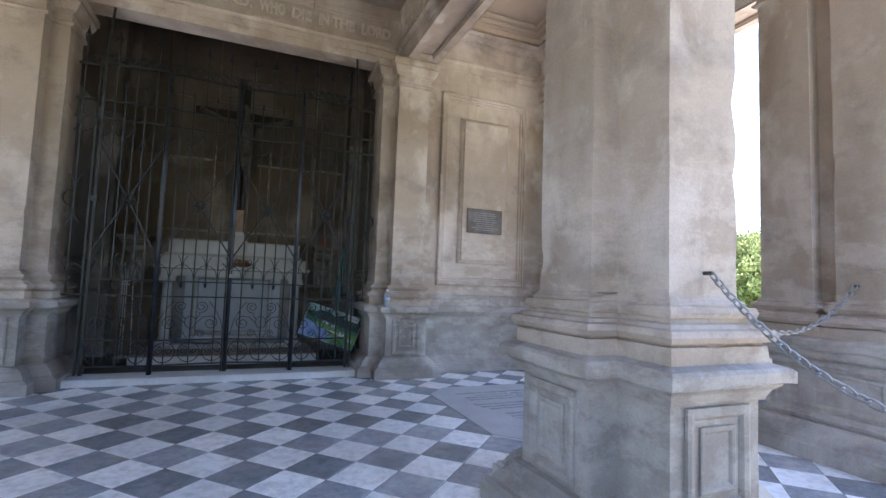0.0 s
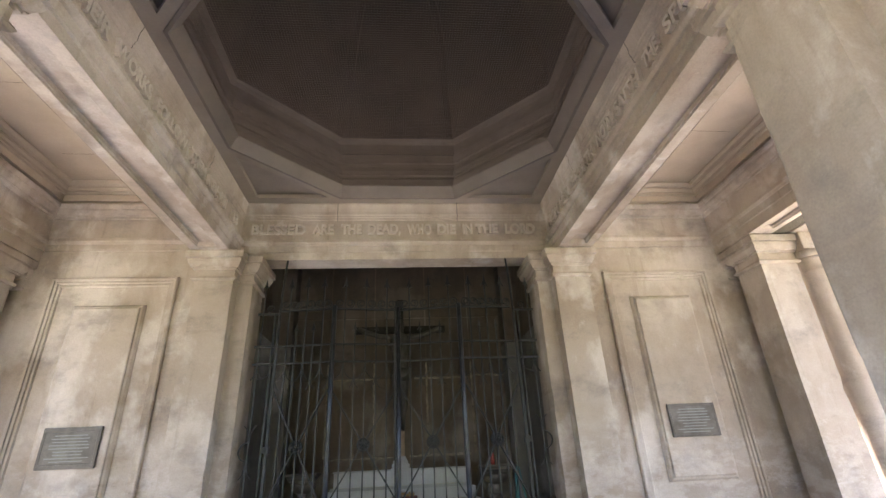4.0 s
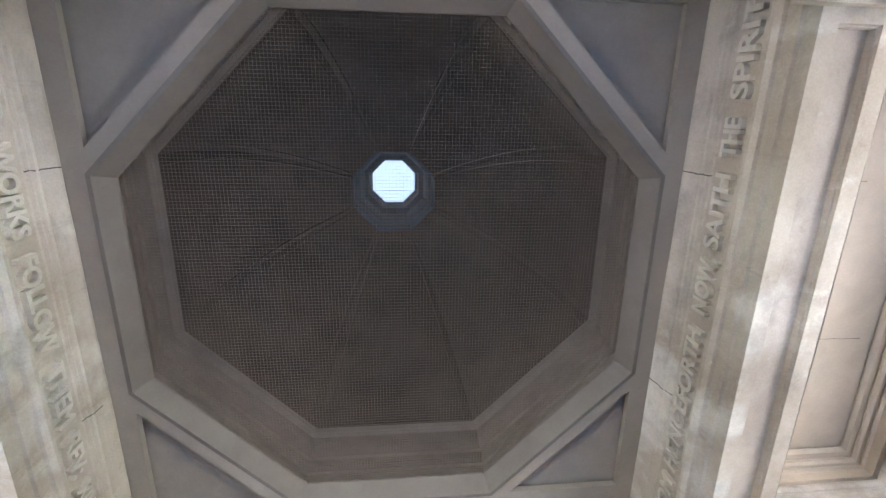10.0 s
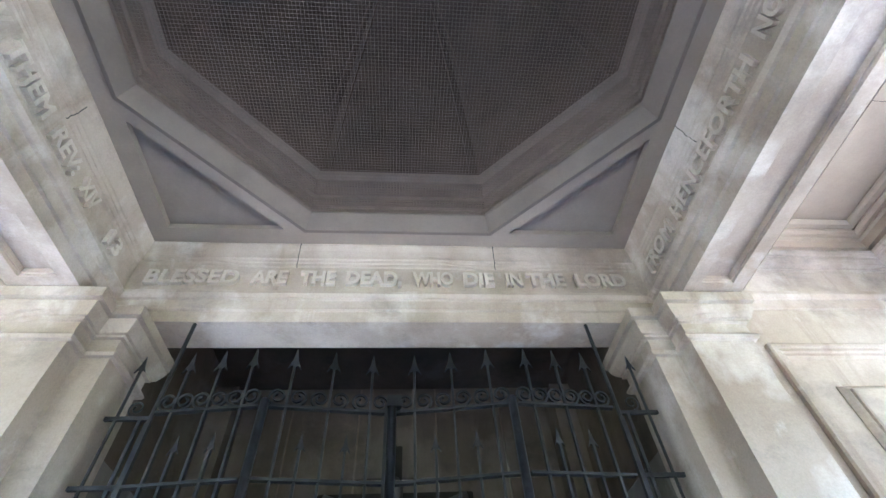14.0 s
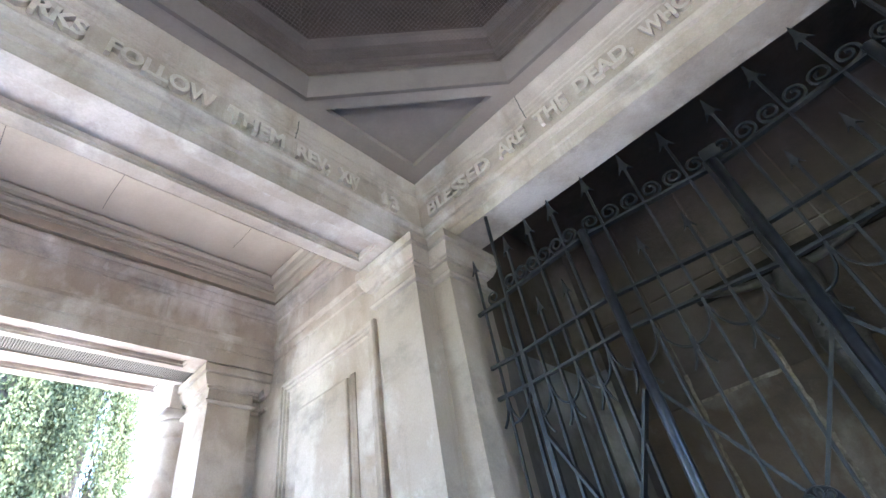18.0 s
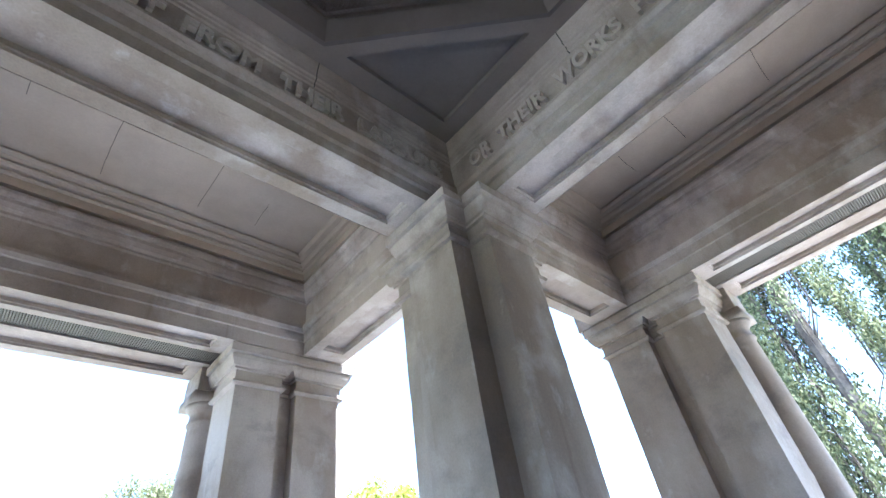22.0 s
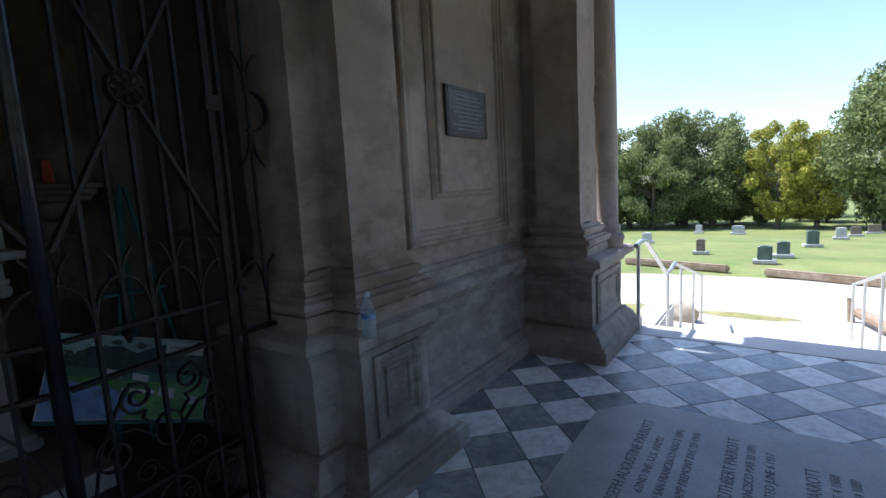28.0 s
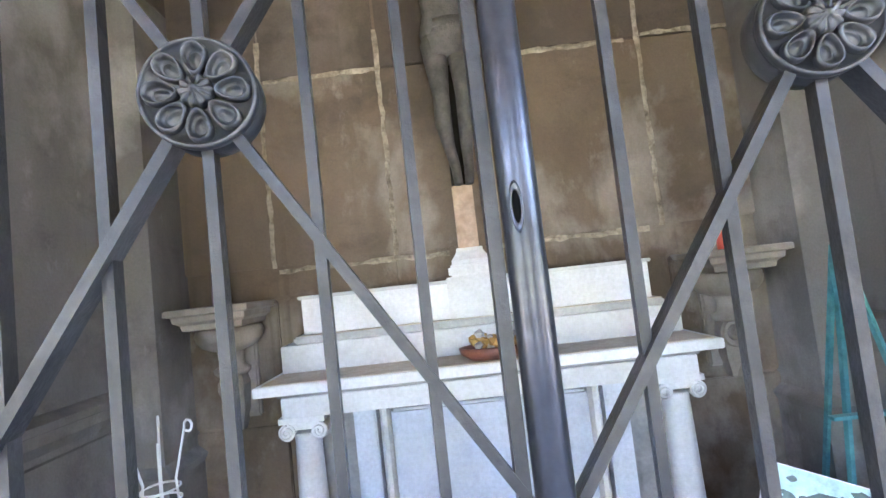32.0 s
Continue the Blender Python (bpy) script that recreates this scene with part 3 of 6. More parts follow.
bm = bmesh.new()
HOLE = 1.58
inner = [bm.verts.new((x, y, 4.425)) for x, y in octagon(HOLE)]
corner = [bm.verts.new((x, y, 4.425)) for x, y in ((FACE, FACE), (-FACE, FACE), (-FACE, -FACE), (FACE, -FACE))]
for k in range(4):
    a, b = inner[2 * k], inner[2 * k + 1]
    bm.faces.new((b, corner[k], corner[(k + 1) % 4], inner[(2 * k + 2) % 8]))
    sx, sy = ((1, 1), (-1, 1), (-1, -1), (1, -1))[k]
    tri = [(0.80 * sx, 1.59 * sy), (1.59 * sx, 0.80 * sy), (1.59 * sx, 1.59 * sy)]
    ends = [(b if abs(b.co.x) < abs(a.co.x) else a), (a if abs(b.co.x) < abs(a.co.x) else b), corner[k]]
    rim = [bm.verts.new((x, y, 4.425)) for x, y in tri]
    for n in range(3):
        bm.faces.new((ends[n - 1], ends[n], rim[n], rim[n - 1]))
    if sx * sy > 0:
        tri = tri[::-1]
    loft(bm, tri, [(0.0, 4.425), (0.0, 4.470), (-0.014, 4.471), (-0.020, 4.452), (-0.034, 4.440), (-0.052, 4.440), (-0.062, 4.448), (-0.076, 4.450), (-0.078, 4.474), (-0.090, 4.476), (-0.094, 4.500)], False)
    bm.faces.new([bm.verts.new((p.x, p.y, 4.4995)) for p in grown(tri, -0.092)])
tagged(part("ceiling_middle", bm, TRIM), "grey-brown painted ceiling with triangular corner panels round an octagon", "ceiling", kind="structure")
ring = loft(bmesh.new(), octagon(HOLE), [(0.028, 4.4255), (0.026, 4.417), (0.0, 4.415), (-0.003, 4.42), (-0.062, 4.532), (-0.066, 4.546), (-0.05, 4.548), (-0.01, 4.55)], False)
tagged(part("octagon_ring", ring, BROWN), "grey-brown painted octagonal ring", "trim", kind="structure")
PROFILE = [(1.56, 4.545), (1.56, 4.62), (1.575, 4.622), (1.575, 4.66), (1.60, 4.67), (1.625, 4.72), (1.625, 4.74), (1.60, 4.742), (1.60, 4.80), (1.64, 4.83), (1.665, 4.90), (1.665, 4.94),
           (1.64, 4.945), (1.64, 5.06), (1.68, 5.10), (1.705, 5.20), (1.705, 5.26), (1.66, 5.28), (1.645, 5.31)]
CURVE = len(PROFILE)
for k in range(0, 19):
    w = k / 18 * math.pi / 2 * 0.80
    PROFILE.append((1.64 * math.cos(w), 5.32 + 2.44 * math.sin(w)))
PROFILE += [(0.52, 7.66), (0.54, 7.68), (0.54, 7.74), (0.52, 7.76)]
# split from the dome so that its lit foot stays lighter
bm = loft(bmesh.new(), octagon(1.0), [(r - 1, z) for r, z in PROFILE[:CURVE]], False)
tagged(part("dome_cornice", bm, CORNICE), "brown stepped cornice round the foot of the dome", "cornice", kind="structure")
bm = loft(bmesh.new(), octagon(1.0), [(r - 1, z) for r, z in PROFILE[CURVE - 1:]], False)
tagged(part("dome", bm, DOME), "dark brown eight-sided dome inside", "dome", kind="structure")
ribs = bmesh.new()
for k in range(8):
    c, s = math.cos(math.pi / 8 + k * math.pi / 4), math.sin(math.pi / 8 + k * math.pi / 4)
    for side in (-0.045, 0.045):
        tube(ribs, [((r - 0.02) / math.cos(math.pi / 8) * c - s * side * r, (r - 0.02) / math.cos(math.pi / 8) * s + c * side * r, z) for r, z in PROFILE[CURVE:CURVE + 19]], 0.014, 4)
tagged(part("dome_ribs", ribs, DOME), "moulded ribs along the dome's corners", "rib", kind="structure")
lantern = loft(bmesh.new(), octagon(1.0), [(r - 1, z) for r, z in ((0.53, 7.75), (0.50, 8.05), (0.46, 8.07), (0.43, 8.16), (0.41, 8.36), (0.345, 8.38), (0.335, 8.52), (0.305, 8.56), (0.30, 8.60), (0.56, 8.60))], False)
LANTERN = surface("lantern_paint", (0.03, 0.04, 0.055), (0.055, 0.075, 0.10), (0.08, 0.10, 0.13), 1.0, 0.7, 0.1)
tagged(part("lantern", lantern, LANTERN), "bluish painted octagonal lantern throat", "lantern", kind="structure")
glass = bpy.data.materials.new("opal_glass")
glass.use_nodes = True
gt = glass.node_tree
tr = gt.nodes.new("ShaderNodeBsdfTranslucent")
tr.inputs[0].default_value = (0.17, 0.183, 0.19, 1)
gt.links.new(tr.outputs[0], gt.nodes["Material Output"].inputs[0])
tagged(part("skylight", loft(bmesh.new(), octagon(0.306), [(0, 8.585), (0, 8.591)]), glass), "white opal glass skylight at the top of the dome", "skylight", kind="structure")

# fine wire netting across the octagon
net = bmesh.new()
STEP, NZ = 0.0205, 4.552
half = 1.535
cut = half * math.sqrt(2)
for k in range(-75, 76):
    u = k * STEP
    if abs(u) > half - 0.01:
        continue
    h = min(half, cut - abs(u)) - 0.002
    box(net, u - 0.0009, u + 0.0009, -h, h, NZ, NZ + 0.002)
    box(net, -h, h, u - 0.0009, u + 0.0009, NZ + 0.002, NZ + 0.004)
tagged(part("bird_netting", net, NET), "fine brown wire netting stretched across the octagon", "netting", kind="stuff")

# roof and closed outside
bm = bmesh.new()
loft(bm, [(-4.95, -2.4), (-2.4, -2.4), (-2.4, -4.95), (2.4, -4.95), (2.4, -2.4), (4.95, -2.4), (4.95, 2.4), (2.4, 2.4), (2.4, 4.6), (-2.4, 4.6), (-2.4, 2.4), (-4.95, 2.4)],
     [(-0.09, 4.0), (-0.09, 4.5), (0.05, 4.55), (0.25, 4.75), (0.25, 4.9), (0.05, 5.0), (0.0, 5.3)], False)
tagged(part("outer_cornice", bm, STONE), "stucco cornice and parapet round the roof", "cornice", kind="structure")
bm = bmesh.new()
for x0, x1, y0, y1 in ((1.9, 4.95, -2.4, 2.4), (-4.95, -1.9, -2.4, 2.4), (-1.9, 1.9, -4.95, -1.9), (-2.4, 2.4, 1.9, 4.6)):
    box(bm, x0, x1, y0, y1, 5.05 + 0.01 * (x0 > 0), 5.15 + 0.01 * (y0 > 0))
tagged(part("roof", bm, STONE), "flat stucco roof round the dome", "roof", kind="structure")
bm = loft(bmesh.new(), octagon(1.0), [(r - 1, z) for r, z in ((1.95, 4.9), (1.95, 5.4), (1.75, 5.5), (1.7, 6.0), (1.45, 6.9), (1.0, 7.6), (0.62, 7.9), (0.62, 8.58), (0.7, 8.63), (0.55, 8.65))], False)
tagged(part("dome_shell", bm, STONE), "stucco outer shell of the dome", "dome", kind="structure")

# ---------------------------------------------------------------- back walls of the side arms
for side, sg in (("right", 1), ("left", -1)):
    bm = bmesh.new()
    x0, x1 = sorted((2.1 * sg, 4.2 * sg))
    box(bm, x0, x1, 1.752, 2.25, 0.0, 3.80)
    cx = 2.955 * sg
    m = on_wall(cx, 1.752, 0, 0)
    loft(bm, rect(-0.625, 0.625, 1.06, 3.53), [(0, -0.01), (0, 0.03), (-0.012, 0.042), (-0.03, 0.042), (-0.034, 0.024), (-0.06, 0.03), (-0.066, 0.012), (-0.09, 0.018), (-0.10, 0.002), (-0.105, -0.01)], False, m)
    loft(bm, rect(-0.305, 0.305, 1.39, 3.18), [(0.05, -0.01), (0.05, 0.008), (0.03, 0.03), (0.012, 0.034), (0.01, 0.05), (0.0, 0.056)], True, m)
    tagged(part("wall_" + side, bm, STONE), "weathered stucco wall with a tall moulded panel", "wall", kind="structure")
    bm = bmesh.new()
    loft(bm, rect(x0, x1, 1.76, 2.2), [(0.12, 0), (0.12, 0.10), (0.105, 0.104), (0.10, 0.13), (0.075, 0.135), (0.05, 0.19), (0.03, 0.2), (0.03, 0.66), (0.05, 0.663), (0.05, 0.675), (0.08, 0.725), (0.08, 0.735), (0.105, 0.738), (0.105, 0.785), (0.09, 0.80), (0.04, 0.815), (0.04, 0.90), (0.025, 0.903), (0.025, 0.93), (0.008, 0.94)], True)
    tagged(part("baseboard_" + side, bm, DADO), "stained stucco dado with a projecting cornice", "dado", kind="structure")
    plate = part("plaque", bevelled(cx - 0.25, cx + 0.25, 1.672, 1.695, 1.735 if sg > 0 else 1.70, 2.05, 0.004), BRONZE)
    tagged(plate, "dark bronze plaque with small lettering on the wall panel", "plaque")

# ---------------------------------------------------------------- gate niche
for sg, side in ((-1, "niche_left"), (1, "niche_right")):
    x0, x1 = sorted((1.70 * sg, 2.2 * sg))
    tagged(part("wall_" + side, box(bmesh.new(), x0, x1, 2.1, 3.78, 0.0, 4.62), NICHE_SIDE), "stained grey stucco side wall of the altar niche", "wall", kind="structure")
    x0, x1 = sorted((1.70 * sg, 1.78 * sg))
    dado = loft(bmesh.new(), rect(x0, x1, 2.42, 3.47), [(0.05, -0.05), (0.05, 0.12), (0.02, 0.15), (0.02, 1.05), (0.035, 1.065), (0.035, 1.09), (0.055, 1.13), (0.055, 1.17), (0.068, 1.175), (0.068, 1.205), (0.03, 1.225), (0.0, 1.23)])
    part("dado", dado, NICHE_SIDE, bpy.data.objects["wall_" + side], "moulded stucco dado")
tagged(part("wall_niche", box(bmesh.new(), -2.2, 2.2, 3.782, 4.2, 0.0, 4.62), NICHE), "stained dark brown block wall behind the altar", "wall", kind="structure")
tagged(part("ceiling_niche", box(bmesh.new(), -1.72, 1.72, 2.1, 3.8, 4.55, 4.62), UPPER_SHADE), "dark stucco ceiling of the altar niche", "ceiling", kind="structure")
bm = box(bmesh.new(), -1.70, 1.70, 1.955, 3.79, -0.12, -0.05)
tagged(part("floor_niche", bm, DUST), "grey stone floor of the altar niche", "floor", kind="structure")
tagged(part("threshold", bevelled(-1.42, 1.42, 1.62, 1.96, -0.02, 0.065, 0.01), MARBLE), "white marble step before the gate", "step", kind="structure")

# ---------------------------------------------------------------- raised inscriptions
Y0 = FACE - 0.006
for words, m in (
        ((("BLESSED", -1.645, -1.062), ("ARE", -0.965, -0.742), ("THE", -0.652, -0.424), ("DEAD,", -0.347, 0.02), ("WHO", 0.112, 0.378), ("DIE", 0.456, 0.66), ("IN", 0.758, 0.86), ("THE", 0.905, 1.165), ("LORD", 1.256, 1.606)), on_wall(0, Y0, 4.09, 0)),
        ((("FROM", -1.595, -1.225), ("HENCEFORTH", -1.14, -0.175), ("NOW,", -0.067, 0.26), ("SAITH", 0.32, 0.72), ("THE", 0.81, 1.0), ("SPIRIT", 1.10, 1.56)), on_wall(Y0, 0, 4.085, -90)),
        ((("THAT", -1.582, -1.266), ("THEY", -1.178, -0.853), ("MAY", -0.767, -0.489), ("REST", -0.404, -0.084), ("FROM", 0.013, 0.384), ("THEIR", 0.50, 0.873), ("LABOURS;", 0.986, 1.62)), on_wall(0, -Y0, 4.075, 180)),
        ((("OR", -1.565, -1.393), ("THEIR", -1.309, -0.936), ("WORKS", -0.839, -0.409), ("FOLLOW", -0.319, 0.183), ("THEM", 0.277, 0.612), ("REV:", 0.70, 0.93), ("XIV", 1.013, 1.169), ("13", 1.381, 1.505)), on_wall(-Y0, 0, 4.08, 90))):
    text = " ".join(w for w, a, c in words).lower().replace(",", "").replace(";", "").replace(":", "")
    lettering("inscription", "raised letters reading " + text, words, 0.165, 0.024, m, LETTER)


# ---------------------------------------------------------------- wrought-iron gate
def arc(cx, cz, r, a0, a1, steps=8, y=0.0, rz=None):
    return [(cx + r * math.cos(a), y, cz + (rz or r) * math.sin(a)) for a in (radians(a0 + (a1 - a0) * k / steps) for k in range(steps + 1))]


def coil(cx, cz, r0, r1, a0, turns, steps=26, y=0.0, sx=1):
    """A flat spiral from radius r0 in to r1."""
    pts = []
    for k in range(steps + 1):
        f = k / steps
        a, r = radians(a0) + f * turns * 2 * math.pi, r0 + (r1 - r0) * f
        pts.append((cx + sx * r * math.cos(a), y, cz + r * math.sin(a)))
    return pts


def arrow(bm, x, z, up=1, size=1.0):
    """A spear head: a barbed flat blade."""
    s = 0.03 * size
    line = [(0, 0.10), (s * 0.42, 0.035), (s, -0.008), (s * 0.45, 0.012), (0.006, 0.004), (0.006, -0.03), (-0.006, -0.03), (-0.006, 0.004), (-s * 0.45, 0.012), (-s, -0.008), (-s * 0.42, 0.035)]
    loops = [[bm.verts.new((x + u, y, z + up * v * size)) for u, v in line] for y in (-0.005, 0.005)]
    for k in range(len(line)):
        bm.faces.new((loops[0][k - 1], loops[0][k], loops[1][k], loops[1][k - 1]))
    bm.faces.new(loops[0][::-1])
    bm.faces.new(loops[1])


def petal_mesh(r):
    """A spoon-shaped petal with a raised rim and a hollow, pointing along x, proud along -y."""
    bm = bmesh.new()
    rings = []
    for d, up in ((0.12, 0.0040), (0.38, 0.0015), (0.60, 0.0008), (0.74, 0.0060), (0.82, 0.0115), (0.91, 0.0120), (0.99, 0.0060), (1.04, -0.001)):
        ring = []
        for n in range(22):
            w = 2 * math.pi * n / 22
            u = 0.60 + 0.315 * d * math.cos(w)
            v = 0.215 * d * math.sin(w) * (0.66 + 0.62 * (u - 0.285) / 0.63)
            ring.append(bm.verts.new((r * u, -up, r * v)))
        rings.append(ring)
    for a, b in zip(rings, rings[1:]):
        for n in range(22):
            bm.faces.new((a[n - 1], a[n], b[n], b[n - 1]))
    bm.faces.new(rings[0])
    bmesh.ops.recalc_face_normals(bm, faces=bm.faces)
    me = bpy.data.meshes.new("petal")
    bm.to_mesh(me)
    bm.free()
    me.materials.append(ROSE_IRON)
    for p in me.polygons:
        p.use_smooth = True
    return me


PETALS = petal_mesh(0.062)


def rosette(parent, x, z, r=0.062):
    """A cast flower of eight spoon-shaped petals round a fluted boss, on a drum."""
    drum = bmesh.new()
    lathe(drum, [(0.0, -0.046), (r * 0.95, -0.046), (r, -0.042), (r, -0.018), (r * 0.97, -0.016), (r * 0.97, -0.012), (r * 1.01, -0.009), (r * 1.01, 0.0), (r * 0.97, 0.004), (r * 0.93, 0.001), (r * 0.91, -0.003), (0.0, -0.005)], 44, caps=False)
    drum.transform(pose(x, -0.026, z, 90, 0, 0))
    base = smooth(part("rosette", drum, ROSE_IRON, parent, "round cast-iron rosette with eight petals"))
    for k in range(8):
        share("petal", PETALS, base, pose(x, -0.0215, z) @ pose(0, 0, 0, 0, 45 * k))
    boss = bmesh.new()
    lathe(boss, [(r * 0.29, -0.004), (r * 0.29, 0.007), (r * 0.25, 0.011), (r * 0.17, 0.0125), (r * 0.09, 0.0115), (r * 0.07, 0.015), (r * 0.04, 0.017), (0.0, 0.0175)], 40, caps=False)
    for v in boss.verts:
        w = math.atan2(v.co.y, v.co.x)
        q = math.hypot(v.co.x, v.co.y) / r
        if q > 0.08:
            v.co.z -= 0.0022 * (1 - math.cos(10 * w)) * min(1, q / 0.2)
            v.co.xy *= 1 + 0.05 * math.cos(10 * w)
    boss.transform(pose(x, -0.026, z, 90, 0, 0))
    smooth(part("boss", boss, ROSE_IRON, base, "fluted boss"))


def gate_panel(name, label, x0, y0, x1, y1, bars, hinge):
    """One bay of the screen from (x0, y0) to (x1, y1): rails, bars, crossed braces, scrolls, spear heads."""
    length = math.hypot(x1 - x0, y1 - y0)
    gate = thing(name, label, "gate", "bays of the gate screen", at=(x0, y0, 0))
    gate.rotation_euler = (0, 0, math.atan2(y1 - y0, x1 - x0))
    for z in (0.155, 0.405, 0.845, 1.0, 2.60, 2.78, 3.16):
        part("rail", box(bmesh.new(), 0.0, length, -0.016, 0.016, z - 0.007, z + 0.007), IRON, gate)
    step = length / (bars + 1)
    even = [k % 2 == 1 for k in range(bars)]
    for k in range(bars):
        x = (k + 1) * step
        bm = bmesh.new()
        lo = 1.0 if even[k] else 0.155
        hi = 3.41 if not even[k] else 2.93
        box(bm, x - 0.0062, x + 0.0062, -0.010, 0.010, lo, hi)
        if even[k]:
            lathe(bm, [(0.004, -0.055), (0.016, -0.03), (0.010, -0.02), (0.022, -0.012), (0.008, 0.0)], 8, (x, 0, 0.993))
        part("bar", bm, IRON, gate)
        for top in (hi,):
            head = bmesh.new()
            arrow(head, x, top, 1, 0.95 if even[k] else 1.3)
            part("spear_head", head, IRON, gate)
    for k in range(-1, bars + 1):
        if k % 2 == 0 and 0 <= k < bars:
            continue
        x = (k + 1) * step
        for z, up in ((1.0, 1), (2.60, -1)):
            bm = bmesh.new()
            for sd in (-1, 1):
                if (k == -1 and sd < 0) or (k == bars and sd > 0):
                    continue
                tube(bm, [(x + sd * (step - step * math.cos(a) ), 0, z + up * (0.02 + 0.155 * math.cos(math.asin(min(1, 1 - math.cos(a)))))) for a in (radians(w) for w in range(0, 91, 10))], 0, flat=(0.007, 0.016))
                tube(bm, [(x + sd * 0.006, 0, z + up * 0.14), (x + sd * 0.010, 0, z + up * 0.195), (x + sd * 0.022, 0, z + up * 0.235), (x + sd * 0.045, 0, z + up * 0.268)], 0, flat=(0.007, 0.014))
            part("arch", bm, IRON, gate)
    for a, b in (((0.0, 1.28), (length, 2.33)), ((length, 1.28), (0.0, 2.33))):
        part("brace", tube(bmesh.new(), [(a[0], -0.006, a[1]), (b[0], -0.006, b[1])], 0, flat=(0.0125, 0.032)), IRON, gate)
    rosette(gate, length / 2, 1.80)
    # scrolls over the top rail, under the lock rail and along the foot
    for k in range(3):
        mid = (k + 0.5) * length / 3
        w = length / 6
        for sd in (-1, 1):
            line = [(mid, 0, 3.17), (mid + sd * w * 0.2, 0, 3.165)] + coil(mid + sd * w * 0.48, 3.222, 0.050, 0.014, 270, 1.5, sx=sd)
            part("top_scroll", tube(bmesh.new(), line, 0, flat=(0.010, 0.016)), IRON, gate)
    bm = bmesh.new()
    mid, zc = length / 2, 0.585
    tube(bm, [(mid + 0.052 * math.cos(a), 0, zc + 0.062 * math.sin(a)) for a in (2 * math.pi * k / 24 for k in range(24))], 0, closed=True, flat=(0.007, 0.016))
    for sd in (-1, 1):
        tube(bm, [(mid + sd * 0.045, 0, zc + 0.03), (mid + sd * 0.085, 0, zc + 0.075)] + coil(mid + sd * 0.095, 0.745, 0.062, 0.014, 250, 1.7, 34, sx=sd), 0, flat=(0.007, 0.016))
        tube(bm, [(mid + sd * 0.05, 0, zc - 0.01), (mid + sd * 0.12, 0, zc + 0.055)] + coil(mid + sd * 0.185, 0.575, 0.075, 0.014, 120, -1.6, 34, sx=sd), 0, flat=(0.007, 0.016))
        tube(bm, [(mid + sd * 0.02, 0, 0.415), (mid + sd * 0.06, 0, 0.47)] + coil(mid + sd * 0.095, 0.465, 0.042, 0.012, 160, -1.5, 26, sx=sd), 0, flat=(0.006, 0.014))
        tube(bm, [(mid + sd * (length / 2 - 0.015), 0, 0.44), (mid + sd * (length / 2 - 0.05), 0, 0.60), (mid + sd * (length / 2 - 0.11), 0, 0.72), (mid + sd * (length / 2 - 0.17), 0, 0.80)], 0, flat=(0.006, 0.014))
    part("large_scroll", bm, IRON, gate)
    bm = bmesh.new()
    for k in range(3):
        mid = (k + 0.5) * length / 3
        tube(bm, arc(mid, 0.28, length / 6 - 0.012, 0, 360, 20, rz=0.10)[:-1], 0.005, 5, True)
        for sd in (-1, 1):
            tube(bm, coil(mid + sd * length / 14, 0.30, 0.040, 0.010, 80, 1.4, 20, sx=sd), 0.0045, 5)
    part("foot_scroll", bm, IRON, gate)
    if hinge:
        tube_post = bmesh.new()
        lathe(tube_post, [(0.024, 0.07), (0.024, 3.19), (0.012, 3.20)], 14, (0.0 if hinge < 0 else length, -0.01, 0))
        smooth(part("post", tube_post, POST_IRON, gate, "round iron post"))
    return gate


PY, CY, WX, WY = 1.775, 1.865, 1.255, 1.835
gate_panel("gate_leaf", "dark wrought-iron gate leaf with a rosette, chained shut", -0.685, PY, -0.022, CY, 5, -1)
gate_panel("gate_leaf", "dark wrought-iron gate leaf with a rosette, chained shut", 0.006, CY, 0.650, PY, 5, 1)
gate_panel("iron_screen", "fixed dark wrought-iron screen beside the gate leaves", -WX, WY, -0.715, PY, 5, 0)
gate_panel("iron_screen", "fixed dark wrought-iron screen beside the gate leaves", 0.68, PY, WX - 0.02, WY, 5, 0)
stile = thing("meeting_stile", "paired iron stiles where the gate leaves meet", "gate", at=(0, CY, 0))
part("flat_stile", box(bmesh.new(), -0.052, -0.036, -0.024, 0.012, 0.07, 3.20), IRON, stile)
smooth(part("round_stile", lathe(bmesh.new(), [(0.023, 0.07), (0.023, 3.20)], 18, (-0.010, -0.02, 0)), POST_IRON, stile))
KEYHOLE = plain("keyhole_black", (0.003, 0.003, 0.003), 0.9, 0.0, 0.0)
lip = part("keyhole_lip", lathe(bmesh.new(), [(0.0062, 0.0), (0.0095, 0.001), (0.0100, 0.004), (0.0088, 0.0062), (0.0066, 0.0055), (0.0055, 0.003)], 20), POST_IRON, stile, "raised keyhole rim")
lip.matrix_basis = pose(-0.018, -0.0395, 1.640, 90, 0, 0) @ Matrix.Diagonal((0.8, 3.0, 1, 1))
part("keyhole", lathe(bmesh.new(), [(0.0062, 0.0), (0.0062, 0.0052)], 16), KEYHOLE, lip, "black keyhole slot")
part("cap_block", bevelled(-0.04, 0.04, -0.045, 0.03, 3.18, 3.25, 0.004), IRON, stile)
